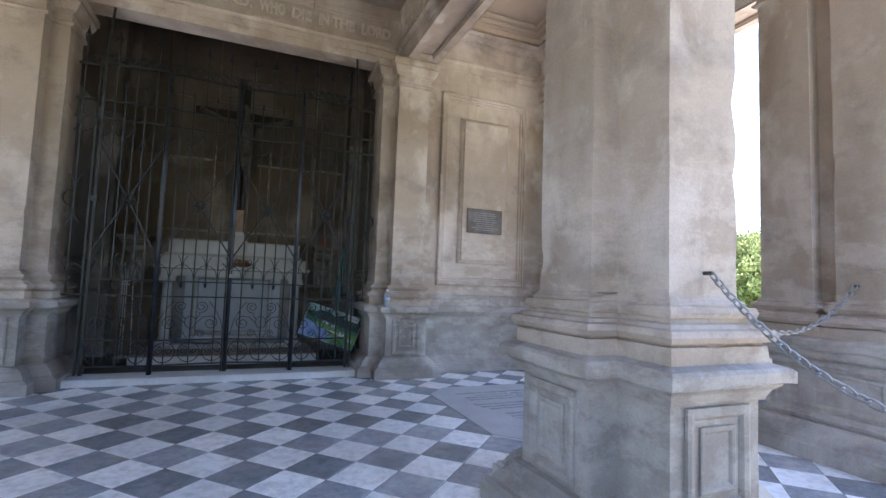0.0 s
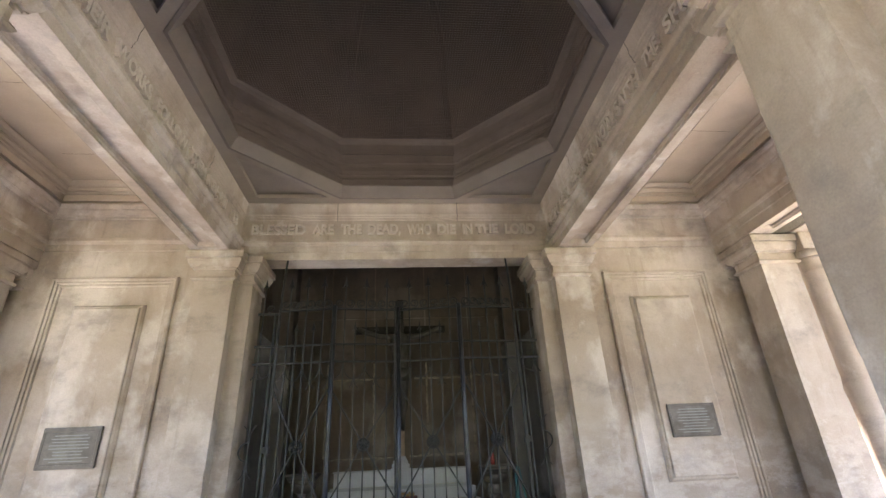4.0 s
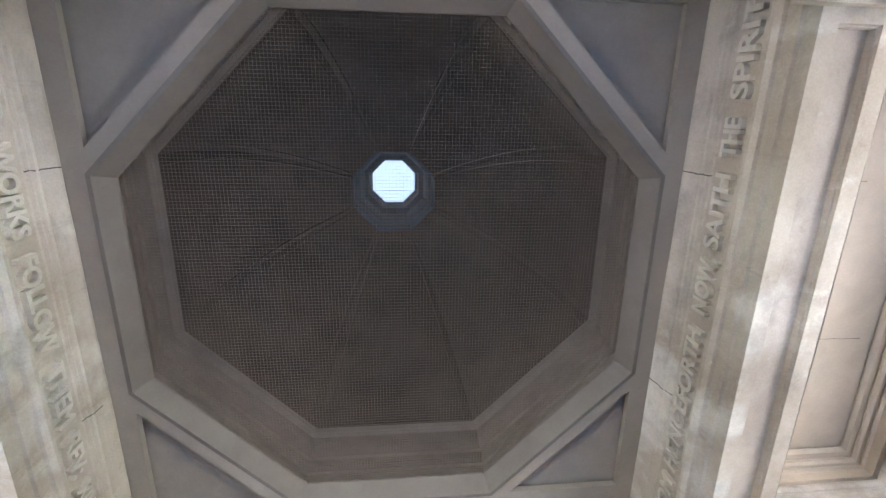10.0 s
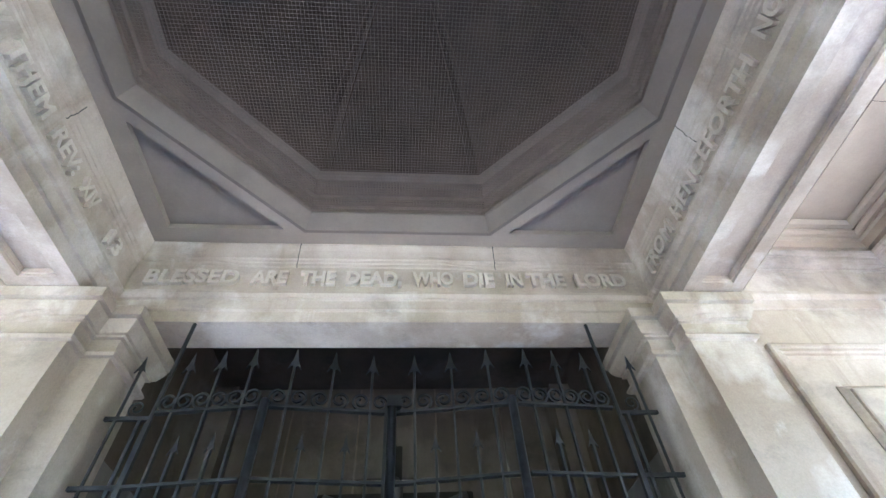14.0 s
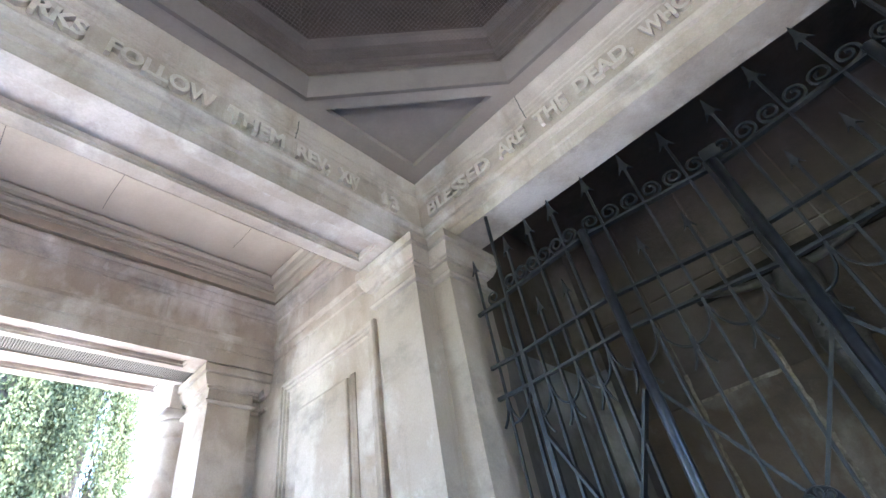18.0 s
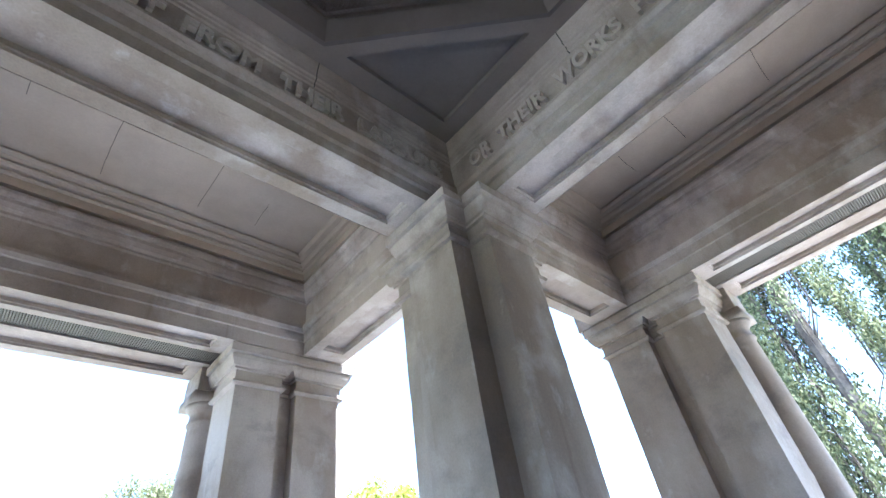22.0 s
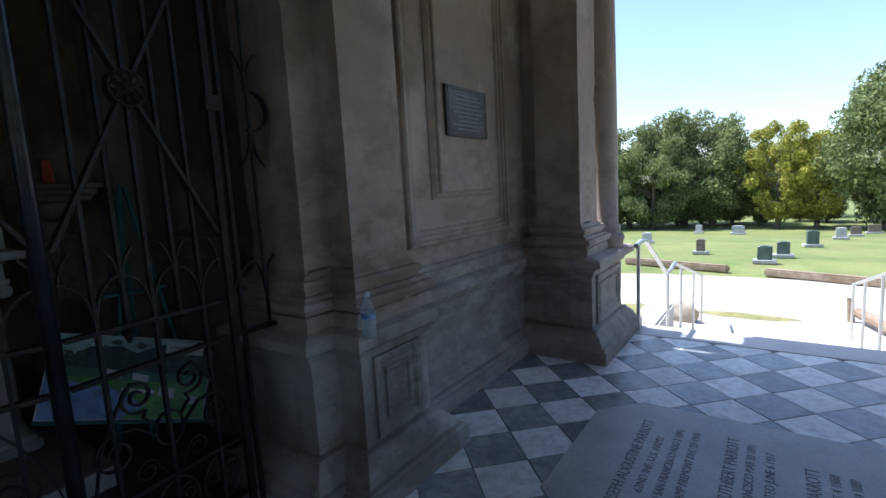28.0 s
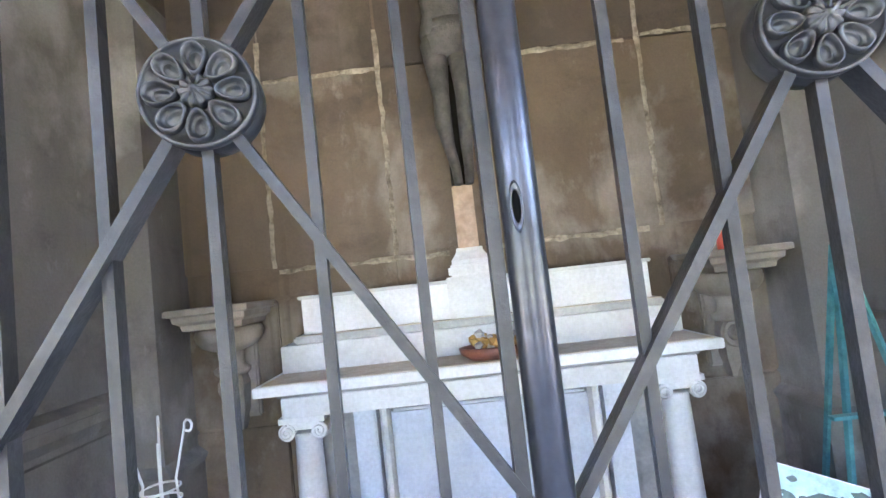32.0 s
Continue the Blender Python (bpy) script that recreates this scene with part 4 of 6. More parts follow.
for sg in (-1, 1):
    post = thing("wall_post", "square iron post fixed beside the gate screen with scrolled stays", "post", "wall posts of the gate screen", at=(sg * (WX + 0.012), WY, 0))
    part("post", box(bmesh.new(), -0.013, 0.013, -0.013, 0.013, 0.07, 3.10), IRON, post)
    part("upper_post", tube(bmesh.new(), [(0, 0, 3.08), (-sg * 0.01, -0.01, 3.4), (-sg * 0.04, -0.05, 3.735)], 0.012, 8), IRON, post)
    part("second_post", box(bmesh.new(), sg * 0.045 - 0.008, sg * 0.045 + 0.008, -0.01, 0.01, 0.07, 3.12), IRON, post)
    part("thin_bar", box(bmesh.new(), sg * 0.17 - 0.006, sg * 0.17 + 0.006, -0.006, 0.006, 0.84, 3.42), IRON, post)
    for z in (0.845, 2.60, 2.78, 3.13):
        part("stay", box(bmesh.new(), min(0, sg * 0.225), max(0, sg * 0.225), -0.010, 0.010, z - 0.010, z + 0.010), IRON, post)
    for z in (3.19,):
        part("scroll", tube(bmesh.new(), coil(sg * 0.09, z, 0.045, 0.012, 270, 1.4, sx=sg), 0.005, 5), IRON, post)
    part("half_ring", tube(bmesh.new(), [(sg * (0.17 + 0.085 * math.cos(a)), 0, 1.78 + 0.085 * math.sin(a)) for a in (radians(w) for w in range(-100, 101, 20))], 0, flat=(0.008, 0.024)), IRON, post)
    for z, up in ((1.86, 1), (1.70, -1), (1.0, 1), (2.60, -1)):
        for sd in (-1, 1):
            part("leaf", tube(bmesh.new(), [(sg * 0.17 + sd * 0.004, 0, z), (sg * 0.17 + sd * 0.010, 0, z + up * 0.07), (sg * 0.17 + sd * 0.028, 0, z + up * 0.12), (sg * 0.17 + sd * 0.055, 0, z + up * 0.155)], 0, flat=(0.007, 0.014)), IRON, post)
    for up, z in ((1, 1.0), (-1, 2.60)):
        part("arch", tube(bmesh.new(), [(sg * (0.165 - 0.15 * math.sin(a)), 0, z + up * 0.15 * math.cos(a)) for a in (radians(w) for w in range(0, 91, 15))], 0, flat=(0.007, 0.016)), IRON, post)
    head = bmesh.new()
    arrow(head, sg * 0.17, 3.42, 1)
    part("spear_head", head, IRON, post)
    part("latch", bevelled(-0.03, 0.03, -0.03, 0.02, 1.76, 1.82, 0.004), IRON, post)


def link_chain(name, label, points, size, wire, material, group=""):
    """Oval links along a line, each turned a quarter against the last."""
    chain = thing(name, label, "chain", group)
    pts = [Vector(p) for p in points]
    dist = [0.0]
    for a, b in zip(pts, pts[1:]):
        dist.append(dist[-1] + (b - a).length)
    loop = []
    for k in range(12):
        a = 2 * math.pi * k / 12
        loop.append((size * 0.62 * math.cos(a), 0, size * 0.36 * math.sin(a)))
    me = bpy.data.meshes.new("link")
    bm = tube(bmesh.new(), loop, wire, 5, True)
    bm.to_mesh(me)
    bm.free()
    me.materials.append(material)
    n = int(dist[-1] / (size * 0.92))
    for k in range(n):
        s = (k + 0.5) * dist[-1] / n
        j = max(i for i in range(len(pts) - 1) if dist[i] <= s)
        f = (s - dist[j]) / (dist[j + 1] - dist[j])
        at, way = pts[j].lerp(pts[j + 1], f), (pts[j + 1] - pts[j]).normalized()
        share("link", me, chain, Matrix.Translation(at) @ way.to_track_quat("X", "Z").to_matrix().to_4x4() @ pose(0, 0, 0, 90 * (k % 2) + 20))
    return chain


link_chain("lock_chain", "dark steel chain wound round the gate stiles",
           [(-0.09, CY - 0.02, 1.205), (-0.05, CY - 0.035, 1.17), (-0.012, CY - 0.05, 1.15), (0.02, CY - 0.055, 1.17), (0.06, CY - 0.03, 1.20), (0.075, CY, 1.215)], 0.022, 0.0028, IRON)
LOCK = plain("brass_padlock", (0.36, 0.35, 0.34), 0.5, 0.6)
lock = thing("padlock", "worn silver padlock hanging on the gate chain", "padlock", at=(0.008, CY - 0.058, 1.055))
part("body", bevelled(-0.026, 0.026, -0.010, 0.010, 0.0, 0.045, 0.004), LOCK, lock)
smooth(part("shackle", tube(bmesh.new(), [(-0.017, 0, 0.04), (-0.017, 0, 0.07)] + arc(0, 0.072, 0.017, 180, 0, 8) + [(0.017, 0, 0.07), (0.017, 0, 0.04)], 0.0038, 8), CHAIN, lock))

# ---------------------------------------------------------------- altar
altar = thing("altar", "white marble altar table with small Ionic columns and a stepped gradine", "altar", at=(0, 0, 0.10))
part("tabletop", bevelled(-0.985, 0.985, 3.28, 3.76, 1.058, 1.10, 0.004), MARBLE, altar)
part("frieze", bevelled(-0.88, 0.88, 3.31, 3.74, 0.955, 1.040, 0.003), MARBLE, altar)
PANEL = surface("blue_grey_marble", (0.24, 0.25, 0.275), (0.385, 0.408, 0.45), (0.47, 0.495, 0.54), 1.3, 0.45, 0.05, stain=0.2, streak=0.1)
# grey that paints the shade between the altar's parts
ALTAR_SHADE = surface("shaded_marble_grey", (0.09, 0.088, 0.085), (0.19, 0.186, 0.18), (0.28, 0.275, 0.265), 1.5, 0.7, 0.1, stain=0.5)
SOFT = surface("grey_marble", (0.22, 0.215, 0.2), (0.40, 0.39, 0.37), (0.52, 0.51, 0.49), 1.5, 0.5, 0.06, stain=0.5)
# strip standing in for the shadow line below the tabletop
part("cornice_strip", bevelled(-0.90, 0.90, 3.322, 3.75, 1.038, 1.059, 0.004), ALTAR_SHADE, altar, "dark strip painting the shadow line under the tabletop")
# body darkened so that the gaps beside the columns look shaded
part("altar_body", box(bmesh.new(), -0.84, 0.84, 3.47, 3.74, 0.0, 0.957), ALTAR_SHADE, altar, "altar body darkened for the shaded gaps")
for sg in (-1, 1):
    part("side_slab", bevelled(min(sg * 0.50, sg * 0.60), max(sg * 0.50, sg * 0.60), 3.40, 3.50, 0.10, 0.955), PANEL, altar, "blue-grey marble slab")
part("front_panel", bevelled(-0.44, 0.44, 3.435, 3.47, 0.22, 0.915, 0.012), PANEL, altar, "blue-grey marble panel")
part("panel_frame", panel_frame(bmesh.new(), -0.46, 0.46, 0.20, 0.935, on_wall(0, 3.458, 0, 0), 0.03, 0.02), SOFT, altar)
part("ledge", bevelled(-0.52, 0.52, 3.38, 3.48, 0.10, 0.16, 0.008), MARBLE, altar)
part("foot_slab", bevelled(-0.92, 0.92, 3.29, 3.74, 0.0, 0.06, 0.008), SOFT, altar)
for sg in (-1, 1):
    col = bmesh.new()
    lathe(col, [(0.088, 0.085), (0.092, 0.10), (0.085, 0.115), (0.07, 0.12), (0.076, 0.135), (0.070, 0.15), (0.062, 0.16), (0.066, 0.40), (0.056, 0.87), (0.061, 0.878), (0.056, 0.885)], 22, (sg * 0.80, 3.39, 0))
    column = smooth(part("column", col, MARBLE, altar))
    cap = bmesh.new()
    for s2 in (-1, 1):
        tube(cap, coil(sg * 0.80 + s2 * 0.070, 0.893, 0.034, 0.006, 90, 1.9, 26, y=3.322, sx=-s2), 0.0055, 5)
        lathe_at = [(0.036, 0.0), (0.031, 0.03), (0.028, 0.065), (0.031, 0.10), (0.036, 0.13)]
        roll = lathe(bmesh.new(), lathe_at, 14)
        roll.transform(pose(sg * 0.80 + s2 * 0.070, 3.455, 0.893, 90, 0, 0))
        me = bpy.data.meshes.new("roll")
        roll.to_mesh(me)
        roll.free()
        cap.from_mesh(me)
    box(cap, sg * 0.80 - 0.075, sg * 0.80 + 0.075, 3.33, 3.45, 0.90, 0.935)
    box(cap, sg * 0.80 - 0.098, sg * 0.80 + 0.098, 3.312, 3.465, 0.932, 0.956)
    part("capital", cap, MARBLE, column)
    part("plinth", bevelled(sg * 0.80 - 0.095, sg * 0.80 + 0.095, 3.295, 3.485, 0.055, 0.088), MARBLE, column)
part("gradine", bevelled(-0.955, 0.955, 3.56, 3.77, 1.098, 1.23, 0.004), MARBLE, altar)
part("gradine_ledge", bevelled(-0.90, 0.90, 3.585, 3.775, 1.228, 1.268, 0.010), SOFT, altar)
part("upper_gradine", bevelled(-0.855, 0.855, 3.62, 3.775, 1.266, 1.445, 0.004), MARBLE, altar)
part("upper_ledge", bevelled(-0.87, 0.87, 3.61, 3.778, 1.443, 1.46, 0.004), SOFT, altar)
part("cross_base", bevelled(-0.13, 0.13, 3.585, 3.776, 1.27, 1.472, 0.004), MARBLE, altar)
part("cross_step", bevelled(-0.115, 0.115, 3.60, 3.776, 1.47, 1.53, 0.012), MARBLE, altar)
part("cross_foot", loft(bmesh.new(), rect(-0.065, 0.065, 3.62, 3.76), [(0.03, 1.528), (0.03, 1.55), (0.012, 1.575), (0.0, 1.595), (0.0, 1.61)]), MARBLE, altar)
step_ = tagged(part("predella", bevelled(-1.06, 1.06, 2.72, 3.775, -0.051, 0.092, 0.006), MARBLE), "white marble step with a dusty tread under the altar", "step", kind="structure")
part("dusty_top", bevelled(-1.058, 1.058, 2.724, 3.77, 0.09, 0.1, 0.003), DUST, step_, "dusty worn tread")
TABLE_DUST = surface("tan_dust", (0.30, 0.25, 0.18), (0.46, 0.40, 0.30), (0.56, 0.50, 0.40), 2.0, 0.9, 0.1)
part("dusty_table", bevelled(-0.955, 0.955, 3.30, 3.565, 1.099, 1.1035, 0.001), TABLE_DUST, altar, "tan dust lying on the tabletop")
part("dusty_gradine", bevelled(-0.88, 0.88, 3.575, 3.625, 1.267, 1.2705, 0.001), TABLE_DUST, altar, "tan dust lying on the ledge")

# crucifix: plain cross and a plain figure
CROSSWOOD = surface("tan_wood", (0.16, 0.10, 0.06), (0.34, 0.22, 0.14), (0.50, 0.36, 0.26), 3.0, 0.7, 0.15)
FIGURE = surface("grey_bronze", (0.025, 0.022, 0.019), (0.065, 0.058, 0.050), (0.12, 0.108, 0.095), 5.0, 0.7, 0.3, spec=0.2)
BEAM = surface("dark_timber", (0.008, 0.007, 0.006), (0.016, 0.013, 0.011), (0.03, 0.025, 0.02), 3.0, 0.8, 0.15, spec=0.1)
cruc = thing("cross", "tall dark wooden cross standing on the altar", "cross", at=(0, 3.69, 1.71))
part("upright", bevelled(-0.05, 0.05, -0.025, 0.025, 0.318, 2.17), BEAM, cruc)
part("foot_block", bevelled(-0.052, 0.052, -0.03, 0.028, 0.0, 0.32, 0.005), CROSSWOOD, cruc, "bare tan wood foot of the cross")
part("crossbeam", bevelled(-0.66, 0.66, -0.022, 0.028, 1.66, 1.76), BEAM, cruc)
fig = bmesh.new()


def limb(bm, points, radii):
    loops = []
    for p, (a, b) in zip(points, radii):
        loops.append([bm.verts.new((p[0] + a * math.cos(w), p[1] + b * math.sin(w), p[2])) for w in (2 * math.pi * k / 14 for k in range(14))])
    for a, b in zip(loops, loops[1:]):
        for k in range(14):
            bm.faces.new((a[k - 1], a[k], b[k], b[k - 1]))
    bm.faces.new(loops[0][::-1])
    bm.faces.new(loops[-1])


for sd in (-1, 1):
    limb(fig, [(sd * 0.026 + 0.01, 3.585, 2.02), (sd * 0.032 + 0.01, 3.57, 2.10), (sd * 0.044, 3.59, 2.22), (sd * 0.057, 3.59, 2.33), (sd * 0.055, 3.555, 2.46), (sd * 0.060, 3.58, 2.60), (sd * 0.065, 3.60, 2.74), (sd * 0.05, 3.60, 2.82)],
         [(0.022, 0.045), (0.024, 0.03), (0.030, 0.034), (0.042, 0.044), (0.040, 0.044), (0.055, 0.055), (0.068, 0.065), (0.06, 0.06)])
limb(fig, [(0, 3.60, 2.72), (0, 3.60, 2.80), (0, 3.605, 2.90), (0, 3.60, 3.05), (0, 3.60, 3.20), (0, 3.61, 3.30), (0, 3.60, 3.36), (0.0, 3.58, 3.42), (-0.01, 3.57, 3.50), (-0.01, 3.57, 3.55)],
     [(0.115, 0.075), (0.13, 0.09), (0.105, 0.07), (0.12, 0.08), (0.145, 0.085), (0.13, 0.07), (0.05, 0.05), (0.06, 0.07), (0.065, 0.07), (0.03, 0.03)])
limb(fig, [(0.0, 3.60, 2.66), (0.02, 3.595, 2.75), (0.02, 3.595, 2.84)], [(0.12, 0.09), (0.135, 0.095), (0.12, 0.085)])
for sd in (-1, 1):
    tube(fig, [(sd * 0.12, 3.60, 3.28), (sd * 0.30, 3.61, 3.31), (sd * 0.46, 3.635, 3.37), (sd * 0.60, 3.65, 3.43)], 0.035, 10)
smooth(tagged(part("statue", fig, FIGURE), "grey bronze figure fixed on the altar cross", "statue"))

# things on the altar and the brackets
BASKET = surface("red_wicker", (0.05, 0.018, 0.012), (0.13, 0.045, 0.03), (0.22, 0.08, 0.05), 8.0, 0.5, 0.3)
tray = thing("basket", "oval red-brown tray with dried flowers on the altar", "basket", at=(0.05, 3.40, 1.201))
bm = lathe(bmesh.new(), [(0.085, 0.0), (0.12, 0.025), (0.125, 0.05), (0.115, 0.052), (0.105, 0.03), (0.08, 0.012)], 24)
bm.transform(Matrix.Diagonal((1.25, 0.8, 1.1, 1)))
smooth(part("tray", bm, BASKET, tray))
PETAL = (surface("dry_gold", (0.15, 0.07, 0.015), (0.36, 0.19, 0.045), (0.50, 0.32, 0.10), 8.0, 0.6, 0.2), surface("dry_grey", (0.2, 0.18, 0.17), (0.38, 0.35, 0.33), (0.55, 0.52, 0.5), 8.0, 0.8, 0.2))
rnd = random.Random(5)
for k in range(26):
    bm = bmesh.new()
    bmesh.ops.create_icosphere(bm, subdivisions=1, radius=rnd.uniform(0.016, 0.032))
    for v in bm.verts:
        v.co *= rnd.uniform(0.75, 1.25)
    bm.transform(Matrix.Translation((rnd.uniform(-0.10, 0.11), rnd.uniform(-0.055, 0.055), 0.05 + rnd.uniform(0, 0.05))))
    part("dried_flower", bm, PETAL[k % 2], tray)
RED = surface("red_wax", (0.35, 0.03, 0.02), (0.62, 0.08, 0.05), (0.72, 0.15, 0.10), 6.0, 0.4, 0.1)
candle = thing("candle", "red votive candle with a gold band on the bracket shelf", "candle", at=(1.20, 3.56, 1.561))
smooth(part("wax", lathe(bmesh.new(), [(0.028, 0.0), (0.03, 0.01), (0.022, 0.13), (0.014, 0.145), (0.0, 0.146)], 18, caps=False), RED, candle))
part("ribbon", tube(bmesh.new(), [(0.028, -0.012, 0.11), (0.036, -0.012, 0.07), (0.046, -0.012, 0.03), (0.052, -0.012, 0.0)], 0, flat=(0.004, 0.008)), PETAL[0], candle, "gold ribbon")
PURPLE = surface("purple_wax", (0.02, 0.008, 0.018), (0.05, 0.02, 0.045), (0.09, 0.05, 0.08), 6.0, 0.4, 0.1)
for dx, lean, hgt, wax in ((-1.27, 0, 0.17, PURPLE), (-1.215, 14, 0.14, MARBLE)):
    stick = thing("candle", ("dark purple" if wax is PURPLE else "leaning white") + " taper candle on the bracket shelf", "candle", at=(dx, 3.60, 1.562))
    stick.rotation_euler = (0, radians(-lean), 0)
    smooth(part("wax", lathe(bmesh.new(), [(0.013, 0.0), (0.014, 0.01), (0.011, hgt), (0.004, hgt + 0.004)], 14), wax, stick))
    part("wick", tube(bmesh.new(), [(0, 0, hgt), (0.002, 0, hgt + 0.012)], 0.0012, 5), PURPLE, stick)
for sg in (-1, 1):
    corb = thing("wall_bracket", "carved grey stucco bracket shelf on the niche wall", "bracket", "niche brackets", at=(sg * 1.235, 3.76, 0))
    part("shelf", loft(bmesh.new(), rect(-0.05, 0.05, -0.19, 0.02), [(0.075, 1.455), (0.09, 1.46), (0.095, 1.485), (0.118, 1.50), (0.122, 1.525), (0.145, 1.533), (0.145, 1.557), (0.137, 1.562)]), CARVED, corb)
    egg = [(0.12 * math.cos(a), -0.11 + 0.11 * math.sin(a)) for a in (2 * math.pi * k / 14 for k in range(14))]
    smooth(part("bowl", loft(bmesh.new(), egg, [(-0.05, 1.335), (-0.03, 1.34), (0.012, 1.36), (0.034, 1.39), (0.042, 1.42), (0.036, 1.445), (0.015, 1.458)]), CARVED, corb))
    smooth(part("neck", loft(bmesh.new(), egg, [(-0.045, 1.215), (-0.035, 1.225), (-0.03, 1.245), (-0.055, 1.26), (-0.06, 1.30), (-0.05, 1.34), (-0.045, 1.35)]), CARVED, corb))
    part("volute", tube(bmesh.new(), coil(0, 1.15, 0.065, 0.012, 90, 1.7, y=-0.13), 0.016, 6), CARVED, corb)
    part("leaf", loft(bmesh.new(), rect(-0.05, 0.05, -0.11, 0.02), [(-0.04, 0.93), (-0.03, 0.97), (-0.01, 1.03), (-0.005, 1.10), (0.0, 1.16), (-0.015, 1.218)]), CARVED, corb)
    part("wall_plate", bevelled(-0.09, 0.09, -0.03, 0.02, 0.98, 1.47, 0.01), CARVED, corb)

# ashlar blocks of the niche wall
rows = ((0.10, 0.92), (0.92, 1.56), (1.56, 1.72), (1.72, 2.73), (2.73, 3.62), (3.62, 4.55))
cols = (-1.70, -1.02, -0.375, 0.375, 1.02, 1.70)
for sgn, wall in ((0, bpy.data.objects["wall_niche"]),):
    for z0, z1 in rows:
        for x0, x1 in zip(cols, cols[1:]):
            if z1 - z0 < 0.3 and x0 < -1.6 or z1 - z0 < 0.3 and x1 > 1.6:
                continue
            # upper rows hold the high niche's shade in a darker stucco
            part("block", bevelled(x0 + 0.008, x1 - 0.008, 3.762, 3.80, z0 + 0.008, z1 - 0.008, 0.006), UPPER_SHADE if z0 > 2.7 else NICHE, wall)
    def ragged(a, c, across, r):
        """A trowelled ridge of mortar of uneven width from a to c, along x or z."""
        bm = bmesh.new()
        n = max(4, int((c - a) / 0.05))
        pairs = []
        for k in range(n + 1):
            s = a + (c - a) * k / n
            w0, w1 = across - r.uniform(0.006, 0.022), across + r.uniform(0.006, 0.022)
            pairs.append([(w0, s, 3.7625), ((w0 + w1) / 2, s, 3.7605 - r.uniform(0, 0.002)), (w1, s, 3.7625)])
        return bm, pairs
    rj = random.Random(9)
    for upright, runs in ((True, [(x, 1.72, 2.95) for x in cols[1:-1]]), (False, [(2.73, -1.0, -0.36), (2.73, 0.2, 0.95), (2.75, 1.04, 1.5), (1.70, -1.0, -0.1), (1.71, 0.12, 0.95)])):
        for across, a, c in runs:
            bm, pairs = ragged(a, c, across, rj)
            rowsv = [[bm.verts.new((w, y, s) if upright else (s, y, w)) for w, s, y in three] for three in pairs]
            for p, q in zip(rowsv, rowsv[1:]):
                for n in (0, 1):
                    bm.faces.new((p[n], p[n + 1], q[n + 1], q[n]))
            part("joint", bm, MORTAR, wall, "pale ragged mortar joint")
for sg in (-1, 1):
    # the upper drum and facing carry niche shade in their colour
    foot = rect(min(sg * 1.50, sg * 1.75), max(sg * 1.50, sg * 1.75), 3.48, 3.80)
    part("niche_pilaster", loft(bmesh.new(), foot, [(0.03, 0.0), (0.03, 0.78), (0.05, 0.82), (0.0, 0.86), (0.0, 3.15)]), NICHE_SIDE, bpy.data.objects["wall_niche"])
    part("niche_pilaster", loft(bmesh.new(), foot, [(-0.004, 3.151), (0.0, 3.154), (0.0, 4.4)]), UPPER_SHADE, bpy.data.objects["wall_niche"], "upper drum, darkened as niche shade")
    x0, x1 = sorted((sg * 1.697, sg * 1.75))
    part("upper_facing", bevelled(x0, x1, 2.1, 3.775, 3.15, 4.56, 0.004), UPPER_SHADE, bpy.data.objects["wall_niche_" + ("right" if sg > 0 else "left")], "upper stucco, darkened as niche shade")

# picture board, easel and wire stand
PAPER = plain("white_card", (0.75, 0.76, 0.76), 0.5)
INK = plain("black_ink", (0.02, 0.02, 0.025), 0.6)
tl, trr, bl = Vector((0.925, 3.22, 0.775)), Vector((1.62, 2.89, 0.56)), Vector((0.845, 3.10, 0.33))
ux = (trr - tl)
uw = ux.length
ux.normalize()
vz = (tl - bl)
vz = (vz - ux * vz.dot(ux))
vh = vz.length
vz.normalize()
nrm = ux.cross(vz)
bmx = Matrix((( ux.x, vz.x, nrm.x, bl.x), (ux.y, vz.y, nrm.y, bl.y), (ux.z, vz.z, nrm.z, bl.z), (0, 0, 0, 1)))
board = thing("picture_board", "printed landscape picture on a white-edged board leaning in the niche", "picture")
board.matrix_basis = bmx
part("backing", bevelled(0, uw, 0, vh, -0.012, 0.0, 0.002), PAPER, board, "white foam board")


def print_patch(name, pts, color, z):
    bm = bmesh.new()
    bm.faces.new([bm.verts.new((u * uw, v * vh, z)) for u, v in pts])
    part(name, bm, surface("print_" + name, tuple(c * 0.35 for c in color), color, tuple(min(1, c * 1.5) for c in color), 5.0, 0.3, 0.0, stain=0.45), board)


print_patch("sky_print", [(0.01, 0.55), (0.99, 0.55), (0.99, 0.99), (0.01, 0.99)], (0.34, 0.52, 0.48), 0.001)
print_patch("wood_print", [(0.01, 0.56), (0.30, 0.52), (0.60, 0.50), (0.99, 0.52), (0.99, 0.94), (0.84, 0.88), (0.66, 0.92), (0.50, 0.80), (0.40, 0.88), (0.22, 0.86), (0.12, 0.74), (0.01, 0.80)], (0.022, 0.05, 0.042), 0.0011)
LEAF_PRINT = surface("print_leaves", (0.012, 0.03, 0.025), (0.03, 0.07, 0.055), (0.07, 0.13, 0.10), 9.0, 0.3, 0.0, stain=0.6)
rnd = random.Random(31)
